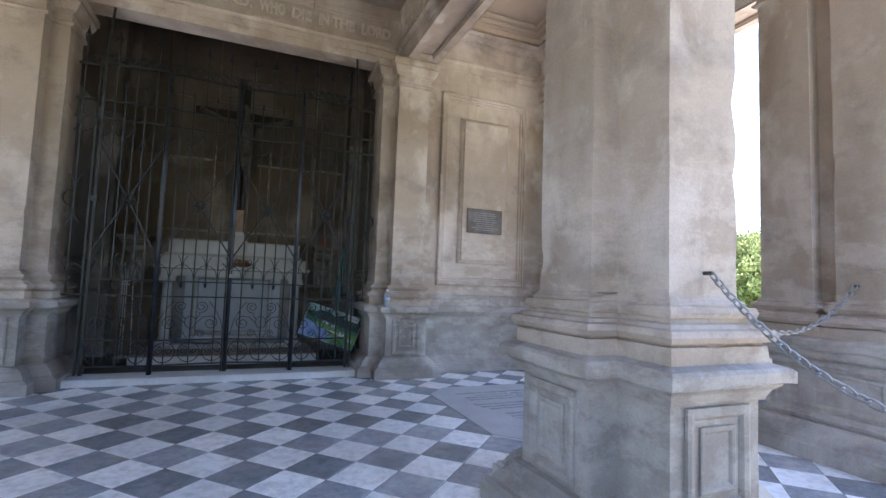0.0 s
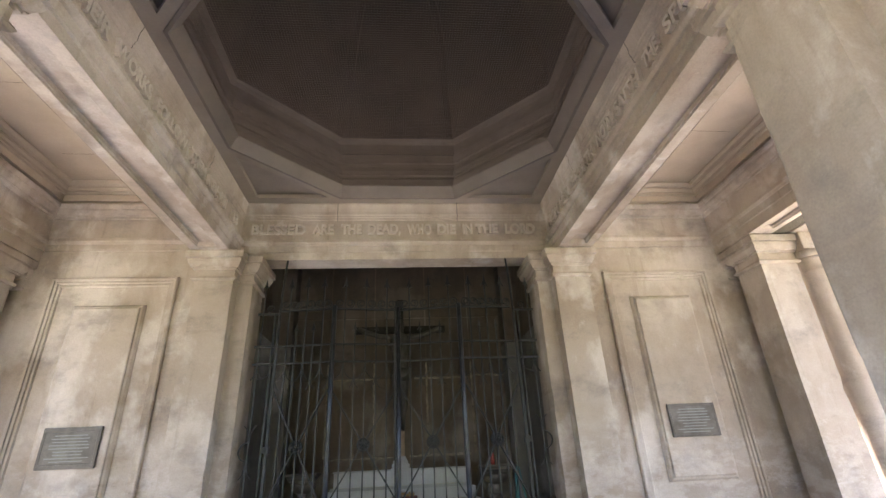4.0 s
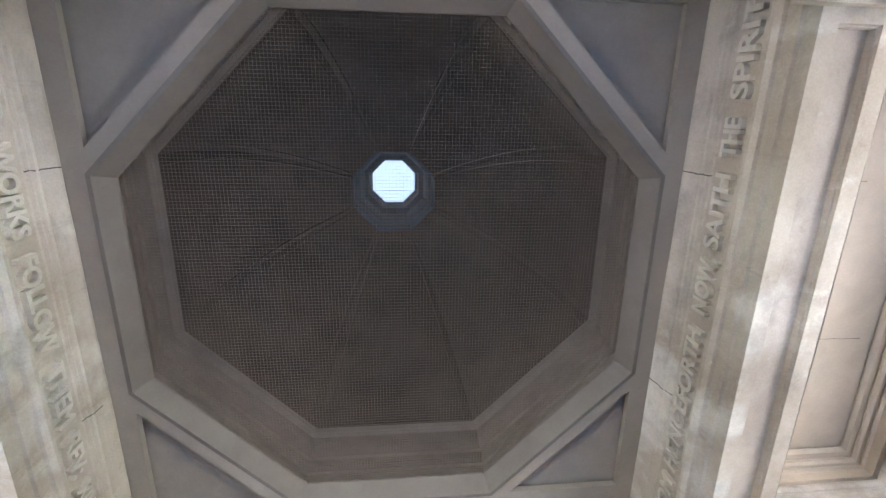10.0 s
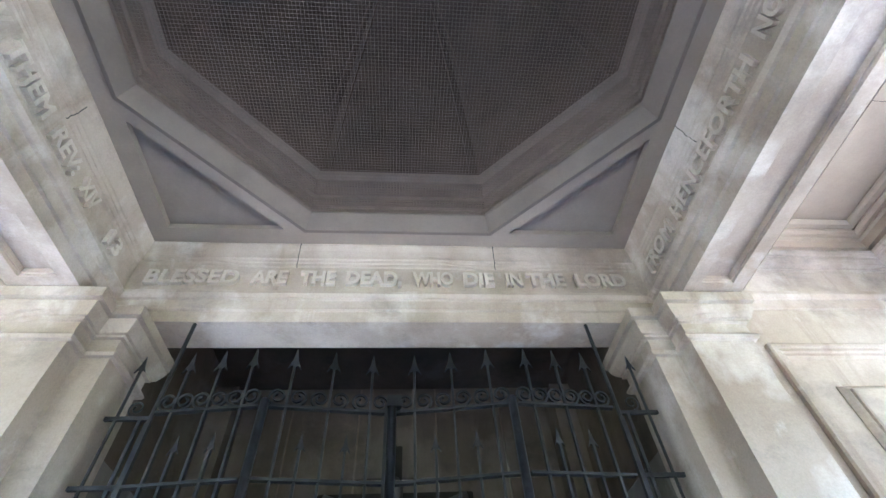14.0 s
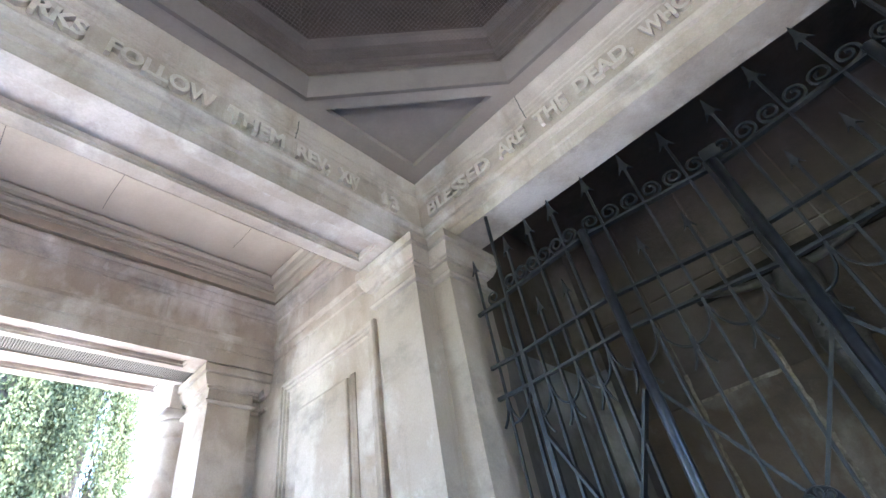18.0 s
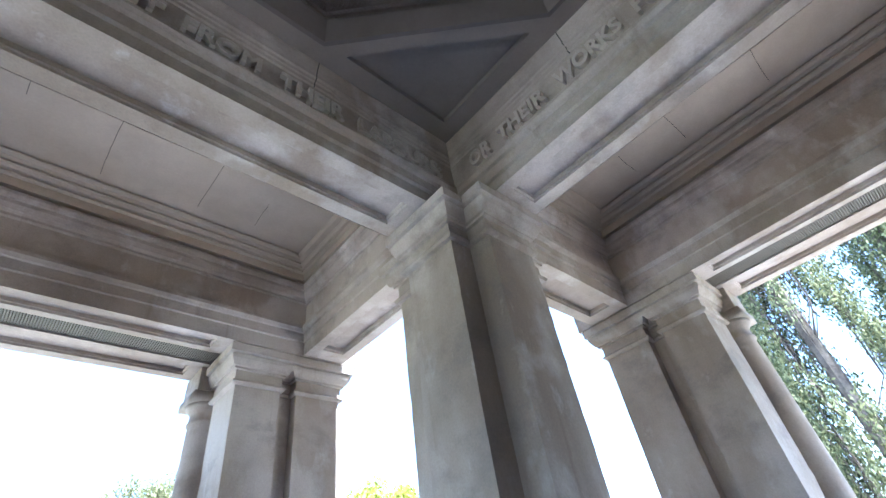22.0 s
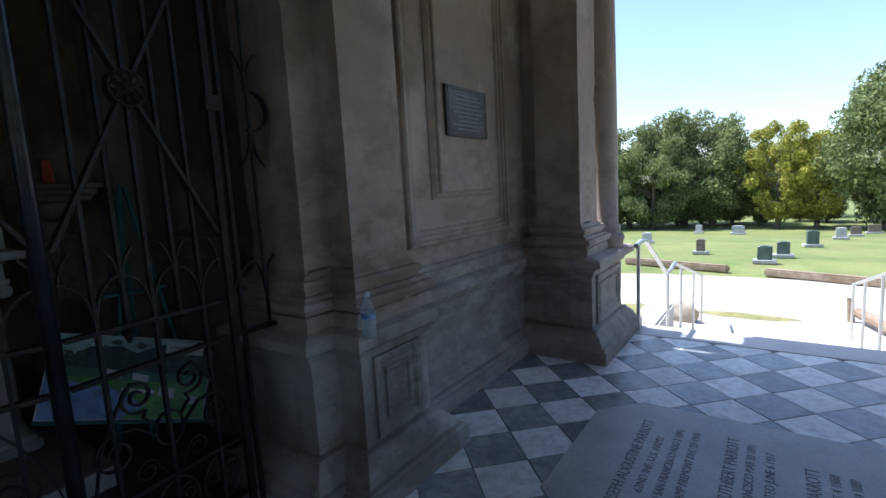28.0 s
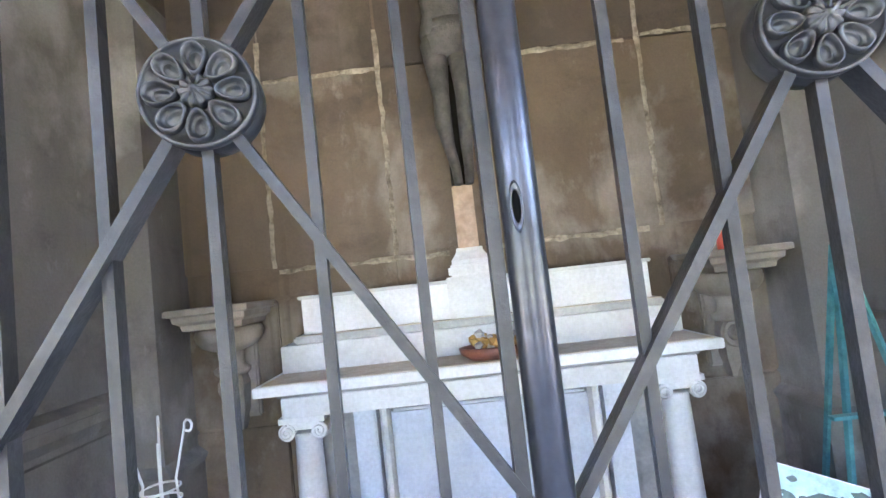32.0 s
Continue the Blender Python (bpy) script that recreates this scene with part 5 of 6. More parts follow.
for k in range(60):
    u, v = rnd.uniform(0.05, 0.95), 0.55 + 0.40 * rnd.random() ** 0.8 * (0.7 + 0.3 * math.sin(7 * k))
    w, n = rnd.uniform(0.012, 0.04), 11
    rim = [(min(0.99, max(0.01, u + w * rnd.uniform(0.6, 1.2) * math.cos(2 * math.pi * q / n))) * uw,
            min(0.99, max(0.5, v + w * 1.2 * rnd.uniform(0.6, 1.2) * math.sin(2 * math.pi * q / n))) * vh) for q in range(n)]
    bm = bmesh.new()
    bm.faces.new([bm.verts.new((x, y, 0.0013 + 0.00001 * k)) for x, y in rim])
    part("tree_print", bm, LEAF_PRINT, board)
print_patch("hedge_print", [(0.01, 0.50), (0.45, 0.44), (0.99, 0.40), (0.99, 0.53), (0.5, 0.58), (0.01, 0.62)], (0.06, 0.20, 0.12), 0.0023)
print_patch("lawn_print", [(0.01, 0.30), (0.35, 0.25), (0.99, 0.01), (0.99, 0.42), (0.5, 0.47), (0.01, 0.53)], (0.13, 0.33, 0.09), 0.0026)
print_patch("road_print", [(0.01, 0.01), (0.99, 0.01), (0.60, 0.18), (0.40, 0.36), (0.01, 0.50)], (0.24, 0.36, 0.66), 0.003)
print_patch("lawn_front_print", [(0.46, 0.01), (0.99, 0.01), (0.99, 0.26), (0.66, 0.22)], (0.12, 0.32, 0.09), 0.0035)
for u, v, w, h in ((0.34, 0.52, 0.10, 0.08), (0.50, 0.48, 0.10, 0.08), (0.68, 0.28, 0.10, 0.12), (0.86, 0.20, 0.08, 0.10), (0.45, 0.34, 0.2, 0.04)):
    print_patch("wall_print", [(u, v), (u + w, v - 0.03), (u + w, v + h - 0.03), (u, v + h)], (0.62, 0.66, 0.72), 0.004)
card = thing("notice_card", "white card on the picture board reading coming soon", "card")
card.matrix_basis = bmx @ pose(uw * 0.68, vh * 0.89, 0.006, 0, 0, -2)
part("sheet", bevelled(0, 0.20, -0.035, 0.035, 0, 0.002, 0.0008), PAPER, card)
writing("lettering", "COMING SOON", 0.026, 0.0006, pose(0.10, 0.0, 0.003), INK, card, 0.155)
TEAL = surface("teal_paint", (0.02, 0.09, 0.10), (0.05, 0.20, 0.22), (0.09, 0.28, 0.29), 4.0, 0.5, 0.1)
easel = thing("easel", "teal painted metal folding easel in the niche corner", "easel")
for a, b in (((1.44, 3.22, 1.53), (1.19, 3.08, -0.049)), ((1.46, 3.22, 1.53), (1.66, 3.00, -0.049)), ((1.45, 3.24, 1.53), (1.45, 3.62, -0.049))):
    part("leg", tube(bmesh.new(), [a, b], 0, flat=(0.016, 0.022)), TEAL, easel)
part("second_bar", tube(bmesh.new(), [(1.41, 3.21, 1.46), (1.37, 3.06, -0.049)], 0, flat=(0.014, 0.02)), TEAL, easel)
part("crossbar", tube(bmesh.new(), [(1.23, 3.10, 0.90), (1.57, 3.10, 0.90)], 0, flat=(0.014, 0.03)), TEAL, easel)
part("lower_ledge", tube(bmesh.new(), [(0.845, 3.105, 0.32), (1.54, 2.78, 0.105)], 0, flat=(0.014, 0.05)), TEAL, easel)
WIRE = plain("white_wire", (0.70, 0.69, 0.66), 0.45, 0.3)
stand = thing("wire_stand", "white bent-wire flower stand beside the altar", "stand", at=(-1.16, 2.92, -0.049))
for k in range(3):
    a = 2 * math.pi * k / 3
    c, s = math.cos(a), math.sin(a)
    hook = [(0.055 * c, 0.055 * s, 1.05), (0.095 * c, 0.095 * s, 1.21)] + [((0.095 + 0.014 * (1 - math.cos(w))) * c, (0.095 + 0.014 * (1 - math.cos(w))) * s, 1.22 + 0.02 * math.sin(w)) for w in (0.6, 1.4, 2.2, 3.0, 3.9, 4.6, 5.4)]
    part("leg", tube(bmesh.new(), [(0.095 * c, 0.095 * s, 0.0), (0.062 * c, 0.062 * s, 0.97)] + hook, 0.0045, 6), WIRE, stand)
for r, z in ((0.062, 0.98), (0.06, 1.02), (0.09, 0.12)):
    part("ring", tube(bmesh.new(), [(r * math.cos(a), r * math.sin(a), z) for a in (2 * math.pi * k / 20 for k in range(20))], 0.004, 6, True), WIRE, stand)
tube_pts = [(0, 0, 0.12), (0, 0, 1.17)]
part("spike", tube(bmesh.new(), tube_pts, 0.005, 6), WIRE, stand)
part("base_disc", lathe(bmesh.new(), [(0.088, 0.115), (0.088, 0.119)], 20), WIRE, stand)

# ---------------------------------------------------------------- water bottle on the pier's pedestal
bottle_glass = bpy.data.materials.new("clear_plastic")
bottle_glass.use_nodes = True
bp = bottle_glass.node_tree.nodes["Principled BSDF"]
bp.inputs["Base Color"].default_value = (0.90, 0.95, 1.0, 1)
bp.inputs["Transmission Weight"].default_value, bp.inputs["Roughness"].default_value, bp.inputs["IOR"].default_value = 0.82, 0.05, 1.33
water_clear = bpy.data.materials.new("clear_water")
water_clear.use_nodes = True
wp = water_clear.node_tree.nodes["Principled BSDF"]
wp.inputs["Base Color"].default_value = (0.93, 0.97, 0.99, 1)
wp.inputs["Transmission Weight"].default_value, wp.inputs["Roughness"].default_value, wp.inputs["IOR"].default_value = 0.55, 0.1, 1.33
bottle = thing("water_bottle", "clear plastic water bottle with a blue label on the pedestal", "bottle", at=(1.615, 1.395, 0.79))
part("bottle_body", smooth(part("water", lathe(bmesh.new(), [(0.027, 0.004), (0.0275, 0.09), (0.026, 0.10)], 20), water_clear, bottle, "water")).data and
     lathe(bmesh.new(), [(0.028, 0.0), (0.032, 0.006), (0.032, 0.03), (0.029, 0.035), (0.032, 0.04), (0.029, 0.048), (0.032, 0.055), (0.032, 0.125), (0.029, 0.145), (0.020, 0.165), (0.0125, 0.178), (0.0125, 0.186)], 24), bottle_glass, bottle)
part("label", lathe(bmesh.new(), [(0.0325, 0.086), (0.0325, 0.112)], 24, caps=False), surface("blue_label", (0.03, 0.10, 0.30), (0.10, 0.28, 0.60), (0.65, 0.72, 0.78), 10.0, 0.4, 0.0), bottle, "blue and white paper label")
smooth(part("cap", lathe(bmesh.new(), [(0.0145, 0.180), (0.0145, 0.198), (0.013, 0.201)], 18), plain("white_cap", (0.82, 0.83, 0.84), 0.4), bottle, "white screw cap"))

# ---------------------------------------------------------------- plaque lettering
for ob in [o for o in scene.objects if o.name.startswith("plaque")]:
    cx = sum(v.co.x for v in ob.data.vertices) / len(ob.data.vertices)
    cz = sum(v.co.z for v in ob.data.vertices) / len(ob.data.vertices)
    rnd = random.Random(3)
    bm = bmesh.new()
    for k in range(9):
        w = rnd.uniform(0.12, 0.2)
        box(bm, cx - w, cx + w, 1.6695, 1.6725, cz + 0.10 - k * 0.027, cz + 0.108 - k * 0.027)
    part("lettering", bm, plain("worn_bronze", (0.19, 0.185, 0.175), 0.45, 0.6), ob, "lines of raised lettering too small to read")
    part("border", panel_frame(bmesh.new(), -0.225, 0.225, -0.135, 0.135, on_wall(cx, 1.6725, cz, 0), 0.006, 0.003), BRONZE, ob)
    for dx, dz in ((-0.235, -0.145), (0.235, -0.145), (-0.235, 0.145), (0.235, 0.145)):
        b = lathe(bmesh.new(), [(0.006, 0), (0.006, 0.003), (0.003, 0.005)], 8)
        b.transform(pose(cx + dx, 1.6725, cz + dz, 90, 0, 0))
        part("screw", b, BRONZE, ob)

# ---------------------------------------------------------------- chains between piers
EYE = plain("iron_eye", (0.10, 0.10, 0.10), 0.5, 0.8)


def swag(a, b, sag, n=24):
    a, b = Vector(a), Vector(b)
    return [a.lerp(b, k / n) - Vector((0, 0, sag * 4 * (k / n) * (1 - k / n))) for k in range(n + 1)]


for sx in (1, -1):
    for a, b, sag in (((sx * PIER, -OUT - 0.03, 1.165), (sx * PIER, -END + 0.03, 1.165), 0.42), ((sx * (OUT + 0.03), -PIER, 1.165), (sx * (END - 0.03), -PIER, 1.165), 0.30)):
        ch = link_chain("barrier_chain", "galvanised steel chain hung across the side opening", swag(a, b, sag), 0.038, 0.0040, CHAIN, "barrier chains")
        for p, q in ((a, b), (b, a)):
            way = (Vector(p) - Vector(q)).normalized()
            part("eye_bolt", tube(bmesh.new(), [Vector(p) + way * 0.04, Vector(p) - way * 0.006], 0.008, 8), EYE, ch, "dark eye bolt")

# ---------------------------------------------------------------- ledger stones in the side arms
WORN_LINE = plain("worn_engraving", (0.25, 0.25, 0.255), 0.8)
ENGRAVE = plain("engraved_line", (0.16, 0.16, 0.165), 0.8)
LINES = [(-0.62, "JOSEPH AUGUSTINE PARROTT", 0.085, 0.80), (-0.51, "62ND INF. U.S. ARMY", 0.06, 0.50), (-0.41, "BORN SAN FRANCISCO AUG 2 1892", 0.06, 0.74), (-0.31, "DIED CAMP FREMONT DEC 23 1918", 0.06, 0.74),
         (-0.10, "FRANCIS CUTHBERT PARROTT", 0.085, 0.80), (0.00, "BORN SAN FRANCISCO MAR 20 1891", 0.06, 0.74), (0.10, "DIED SAN MATEO JUNE 6 1917", 0.06, 0.66),
         (0.30, "GENEVIEVE PARROTT", 0.085, 0.56), (0.40, "BORN PARIS SEPT 4 1888", 0.06, 0.54), (0.49, "DIED BERLIN DEC 24 1889", 0.06, 0.54), (0.70, "R.I.P.", 0.07, 0.12)]
for sx in (1, -1):
    c = 0.22
    poly = [(1.88, -0.85 + c), (1.88 + c, -0.85), (3.20 - c, -0.85), (3.20, -0.85 + c), (3.20, 0.85 - c), (3.20 - c, 0.85), (1.88 + c, 0.85), (1.88, 0.85 - c)]
    if sx < 0:
        poly = [(-x, y) for x, y in poly]
    else:
        poly = poly[::-1]
    stone = tagged(part("ledger_stone", loft(bmesh.new(), poly, [(0, -0.01), (0, 0.004), (0.0025, 0.0065)]), SLAB), "grey engraved ledger stone set in the tiled floor", "gravestone", "ledger stones")
    for y, text, size, width in LINES:
        if sx > 0:
            m = pose(2.55, 0.053 - y * 0.80, 0.0072, 0, 0, 0)
            letters_of(writing("engraving", text, size * 0.9, 0.0004, m, ENGRAVE, stone, width * 1.08), stone, m, 0.0)
        else:
            part("engraving", box(bmesh.new(), -2.54 - width * 0.5, -2.54 + width * 0.5, y - size * 0.13, y + size * 0.13, 0.0066, 0.0072), WORN_LINE, stone)

# ---------------------------------------------------------------- steps and handrails outside the end openings
PALE = surface("pale_concrete", (0.36, 0.34, 0.31), (0.52, 0.50, 0.46), (0.62, 0.60, 0.56), 1.2, 0.85, 0.2, stain=0.4)
for turn, side in ((0, "right"), (180, "left"), (270, "front")):
    flight = new("steps_" + side)
    flight.matrix_basis = pose(0, 0, 0, 0, 0, turn)
    tagged(flight, "pale concrete steps down from the platform", "steps", "flights of steps", "structure")
    part("border", bevelled(EDGE - 0.30, EDGE + 0.03, -1.42, 1.42, -0.03, 0.0045, 0.003), MARBLE, flight, "white marble edge strip")
    for k in range(7):
        part("step", bevelled(EDGE + 0.01, EDGE + 0.5 * (k + 1), -1.28, 1.28, -0.171 * (k + 1) - 0.17, -0.171 * (k + 1), 0.012), PALE, flight)
    for sg in (-1, 1):
        part("cheek", bevelled(EDGE + 0.02, EDGE + 3.6, sg * 1.45 - 0.15, sg * 1.45 + 0.15, -1.3, -0.65, 0.03), PALE, flight)
for sg in (-1, 1):
    rail = thing("handrail", "bent grey steel handrail beside the steps", "handrail", "handrails")
    y = sg * 1.0
    part("rail", tube(bmesh.new(), [(4.62, y, 0.80), (4.80, y, 0.82), (5.0, y, 0.80), (6.05, y, 0.30), (6.25, y, 0.28), (6.6, y, 0.33), (9.4, y, -0.36)], 0.022, 10), STEEL, rail)
    for x, top in ((4.70, 0.81), (6.15, 0.29), (7.1, 0.21), (8.3, -0.08), (9.35, -0.34)):
        low = 0.0 if x < EDGE else -0.171 * min(7, math.ceil((x - EDGE) / 0.5))
        part("post", tube(bmesh.new(), [(x, y, low), (x, y, top)], 0.018, 8), STEEL, rail)

# ---------------------------------------------------------------- cemetery: path, kerbs, stones
def ground_z(x, y):
    r = math.hypot(x, y)
    f = min(1.0, max(0.0, (r - 15) / 32))
    return -1.2 - 1.9 * f * f * (3 - 2 * f)


GRAVEL = surface("pale_gravel", (0.34, 0.31, 0.26), (0.47, 0.44, 0.38), (0.58, 0.55, 0.49), 0.6, 0.9, 0.3, stain=0.35)
bm = bmesh.new()
loops = []
for r0 in (0, 13.9):
    loops.append([bm.verts.new((r0 * math.cos(a), r0 * math.sin(a), -1.185)) for a in (2 * math.pi * k / 64 for k in range(64))] if r0 else [bm.verts.new((0, 0, -1.185))])
for k in range(64):
    bm.faces.new((loops[0][0], loops[1][k - 1], loops[1][k]))
tagged(part("path", bm, GRAVEL), "pale sunlit gravel forecourt round the mausoleum", "path", kind="structure")
LOG = surface("kerb_timber", (0.12, 0.08, 0.05), (0.25, 0.18, 0.12), (0.38, 0.30, 0.22), 2.0, 0.85, 0.4)
for x0, y0, x1, y1 in ((15.1, 3.7, 14.4, 0.95), (14.2, 0.15, 13.3, -2.6)):
    m = Matrix.Translation(((x0 + x1) / 2, (y0 + y1) / 2, -1.19)) @ pose(0, 0, 0, 0, 0, math.degrees(math.atan2(y1 - y0, x1 - x0)))
    bm = bevelled(-math.hypot(x1 - x0, y1 - y0) / 2, math.hypot(x1 - x0, y1 - y0) / 2, -0.11, 0.11, 0.0, 0.20, 0.04)
    bm.transform(m)
    tagged(part("kerb_log", bm, LOG), "weathered timber kerb between the path and the lawn", "kerb", "timber kerbs")
GRANITE = (surface("green_granite", (0.03, 0.05, 0.045), (0.07, 0.11, 0.10), (0.12, 0.16, 0.15), 6.0, 0.3, 0.02), surface("grey_granite", (0.2, 0.2, 0.2), (0.36, 0.36, 0.36), (0.5, 0.5, 0.5), 6.0, 0.6, 0.1),
           surface("brown_granite", (0.08, 0.06, 0.05), (0.16, 0.12, 0.10), (0.24, 0.2, 0.17), 6.0, 0.35, 0.03))


def headstone(x, y, w, h, kind, turn):
    stone = thing("headstone", ("polished dark green", "pale grey", "polished brown")[kind] + " granite headstone on the lawn", "gravestone", "headstones", at=(x, y, ground_z(x, y) + 0.02))
    stone.rotation_euler = (0, 0, radians(turn))
    top = [(-w / 2, 0.1), (w / 2, 0.1)] + [(w / 2 * math.cos(a), h - 0.05 + 0.05 * math.sin(a)) for a in (math.pi * k / 8 for k in range(9))]
    part("stone", loft(bmesh.new(), top, [(-0.012, -0.09), (0, -0.078), (0, 0.078), (-0.012, 0.09)], True, on_wall(0, 0, 0, 0)), GRANITE[kind], stone)
    part("plinth", bevelled(-w / 2 - 0.1, w / 2 + 0.1, -0.2, 0.2, 0.0, 0.1, 0.012), GRANITE[1], stone)


rnd = random.Random(11)
for x, y, w, h, kind in ((16.2, 0.2, 0.46, 0.62, 0), (17.6, -0.24, 0.42, 0.60, 0), (21.5, -1.13, 0.46, 0.72, 0), (28.1, -2.5, 0.5, 0.66, 1), (34.5, -3.7, 0.6, 0.66, 2), (39.5, -5.1, 0.8, 0.7, 2), (40.5, -6.3, 0.8, 0.7, 2),
                         (35.7, 1.9, 0.9, 0.7, 1), (17.9, 2.0, 0.34, 0.62, 2), (22.3, 4.6, 0.5, 0.55, 1), (33.0, -6.3, 0.9, 0.5, 1), (38.0, 4.4, 0.5, 0.7, 1)):
    headstone(x, y, w * 0.78, h * 0.82, kind, -90 + rnd.uniform(-14, 14))
ROCK = surface("tan_boulder", (0.22, 0.17, 0.12), (0.40, 0.33, 0.25), (0.55, 0.48, 0.38), 2.0, 0.9, 0.5)
for x, y, sx, sy, sz, turn in ((8.95, 1.75, 0.34, 0.24, 0.22, 20), (9.45, 1.42, 0.40, 0.16, 0.24, 70), (9.35, -1.95, 0.28, 0.22, 0.18, 40), (8.7, 2.2, 0.25, 0.2, 0.15, 0)):
    bm = bmesh.new()
    bmesh.ops.create_icosphere(bm, subdivisions=3, radius=1)
    for v in bm.verts:
        v.co *= 1 + 0.22 * noise.noise(v.co * 1.3 + Vector((x, y, 0))) + 0.08 * noise.noise(v.co * 4 + Vector((y, x, 0)))
    bm.transform(pose(x, y, -1.19 + sz * 0.5, 0, 0, turn) @ Matrix.Diagonal((sx, sy, sz, 1)))
    smooth(tagged(part("boulder", bm, ROCK), "tan weathered boulder beside the foot of the steps", "boulder", "boulders by the steps"))
for x0, y0, x1, y1 in ((10.35, -1.2, 9.2, -1.62),):
    log = thing("border_log", "dark timber border with a stake beside the steps", "log")
    part("log", tube(bmesh.new(), [(x0, y0, -1.02), ((x0 + x1) / 2, (y0 + y1) / 2, -1.05), (x1, y1, -1.08)], 0.09, 9), LOG, log)
    part("stake", tube(bmesh.new(), [(x0, y0 + 0.1, -1.2), (x0 + 0.02, y0 + 0.12, -0.78)], 0.05, 8), LOG, log)
TURF = surface("dry_turf", (0.18, 0.15, 0.07), (0.17, 0.18, 0.06), (0.30, 0.28, 0.12), 3.0, 0.9, 0.5, grain=40.0, shift=0.5)
for x, y, rx, ry in ((9.5, 2.1, 1.1, 0.7), (9.8, -2.3, 1.0, 0.75), (10.1, 0.4, 0.25, 0.9)):
    bm = bmesh.new()
    rim = [bm.verts.new((x + rx * math.cos(a) * (0.85 + 0.2 * noise.noise((3 * math.cos(a), 3 * math.sin(a), x))), y + ry * math.sin(a) * (0.85 + 0.2 * noise.noise((3 * math.cos(a), 3 * math.sin(a), y))), -1.181)) for a in (2 * math.pi * k / 40 for k in range(40))]
    mid = bm.verts.new((x, y, -1.15))
    for k in range(40):
        bm.faces.new((rim[k - 1], rim[k], mid))
    tagged(part("turf_patch", bm, TURF), "patch of dry turf at the foot of the steps", "turf", kind="structure")

# ---------------------------------------------------------------- trees
def foliage(name, low, high, seed_tone=0.0):
    m = bpy.data.materials.new(name)
    m.use_nodes = True
    t = m.node_tree
    p = t.nodes["Principled BSDF"]
    g = t.nodes.new("ShaderNodeNewGeometry")
    col = ramp(t, g.outputs["Random Per Island"], [(0.0, low), (0.6, tuple((a + b) / 2 for a, b in zip(low, high))), (1.0, high)])
    t.links.new(col, p.inputs["Base Color"])
    p.inputs["Roughness"].default_value, p.inputs["Specular IOR Level"].default_value = 0.75, 0.15
    tl_ = t.nodes.new("ShaderNodeBsdfTranslucent")
    t.links.new(col, tl_.inputs[0])
    mx = t.nodes.new("ShaderNodeMixShader")
    mx.inputs[0].default_value = 0.3
    t.links.new(p.outputs[0], mx.inputs[1])
    t.links.new(tl_.outputs[0], mx.inputs[2])
    t.links.new(mx.outputs[0], t.nodes["Material Output"].inputs[0])
    return m


BARK = surface("bark", (0.05, 0.04, 0.03), (0.13, 0.10, 0.08), (0.22, 0.18, 0.14), 3.0, 0.9, 0.5, streak=0.5)
OAK = foliage("oak_leaf", (0.07, 0.105, 0.04), (0.40, 0.44, 0.19))
LIME = foliage("yellow_green_leaf", (0.17, 0.19, 0.03), (0.60, 0.57, 0.13))
GUM = foliage("gum_leaf", (0.15, 0.155, 0.075), (0.37, 0.36, 0.20))
CYP = foliage("cypress_leaf", (0.075, 0.09, 0.045), (0.34, 0.345, 0.175))


def leaf_cloud(centres, count, size, spread, seed, tall=1.0):
    """Small leaf blades scattered round clump centres."""
    r = np.random.RandomState(seed)
    c = np.array(centres)[r.randint(0, len(centres), count)]
    d = r.normal(size=(count, 3))
    d /= np.linalg.norm(d, axis=1)[:, None]
    c = c + d * (spread * r.rand(count, 1) ** 0.45) * np.array((1, 1, tall))
    a = r.normal(size=(count, 3)) * np.array((1, 1, tall * 1.6))
    a /= np.linalg.norm(a, axis=1)[:, None]
    b = np.cross(a, r.normal(size=(count, 3)))
    b /= np.linalg.norm(b, axis=1)[:, None]
    s = size * r.uniform(0.6, 1.4, (count, 1))
    verts = np.stack([c - a * s, c + b * s * 0.45, c + a * s, c - b * s * 0.45], 1).reshape(-1, 3)
    return verts, np.arange(count * 4).reshape(-1, 4)


def tree(name, label, height, crown, leaf, seed, trunk=0.16, count=9000, size=0.11, base=0.3):
    r = random.Random(seed)
    root = thing(name, label, "tree")
    bm = bmesh.new()
    top = height * 0.62
    bend = [(r.uniform(-0.3, 0.3), r.uniform(-0.3, 0.3)) for _ in range(5)]
    line = [(0, 0, -0.2)] + [(bend[k][0] * k / 4, bend[k][1] * k / 4, top * (k + 1) / 5) for k in range(5)]
    for k, (p, q) in enumerate(zip(line, line[1:])):
        tube(bm, [p, q], trunk * (1 - 0.15 * k), 8)
    centres = []
    for k in range(95):
        a, h = r.uniform(0, 2 * math.pi), r.uniform(base, 0.97)
        f = math.sin(math.pi * min(1, max(0.02, (h - base * 0.75) / (1.04 - base * 0.75)))) ** 0.6
        rad = crown * f * r.uniform(0.45, 1.0)
        c = (rad * math.cos(a), rad * math.sin(a), height * h)
        centres.append(c)
        if k % 5 == 0:
            s = line[min(5, 2 + int(h * 3))]
            tube(bm, [s, tuple((u + v) / 2 + 0.15 for u, v in zip(s, c)), c], trunk * 0.13, 5)
    part("trunk", bm, BARK, root)
    v, f = leaf_cloud(centres, count, size, crown * 0.20, seed)
    me = bpy.data.meshes.new("crown")
    me.from_pydata(v.tolist(), [], f.tolist())
    me.materials.append(leaf)
    ob = new("crown", me)
    ob.parent = root
    return root


def plant(root, x, y, scale, turn):
    t = copy_thing(root, pose(x, y, ground_z(x, y), 0, 0, turn))
    t.scale = (scale,) * 3
    return t


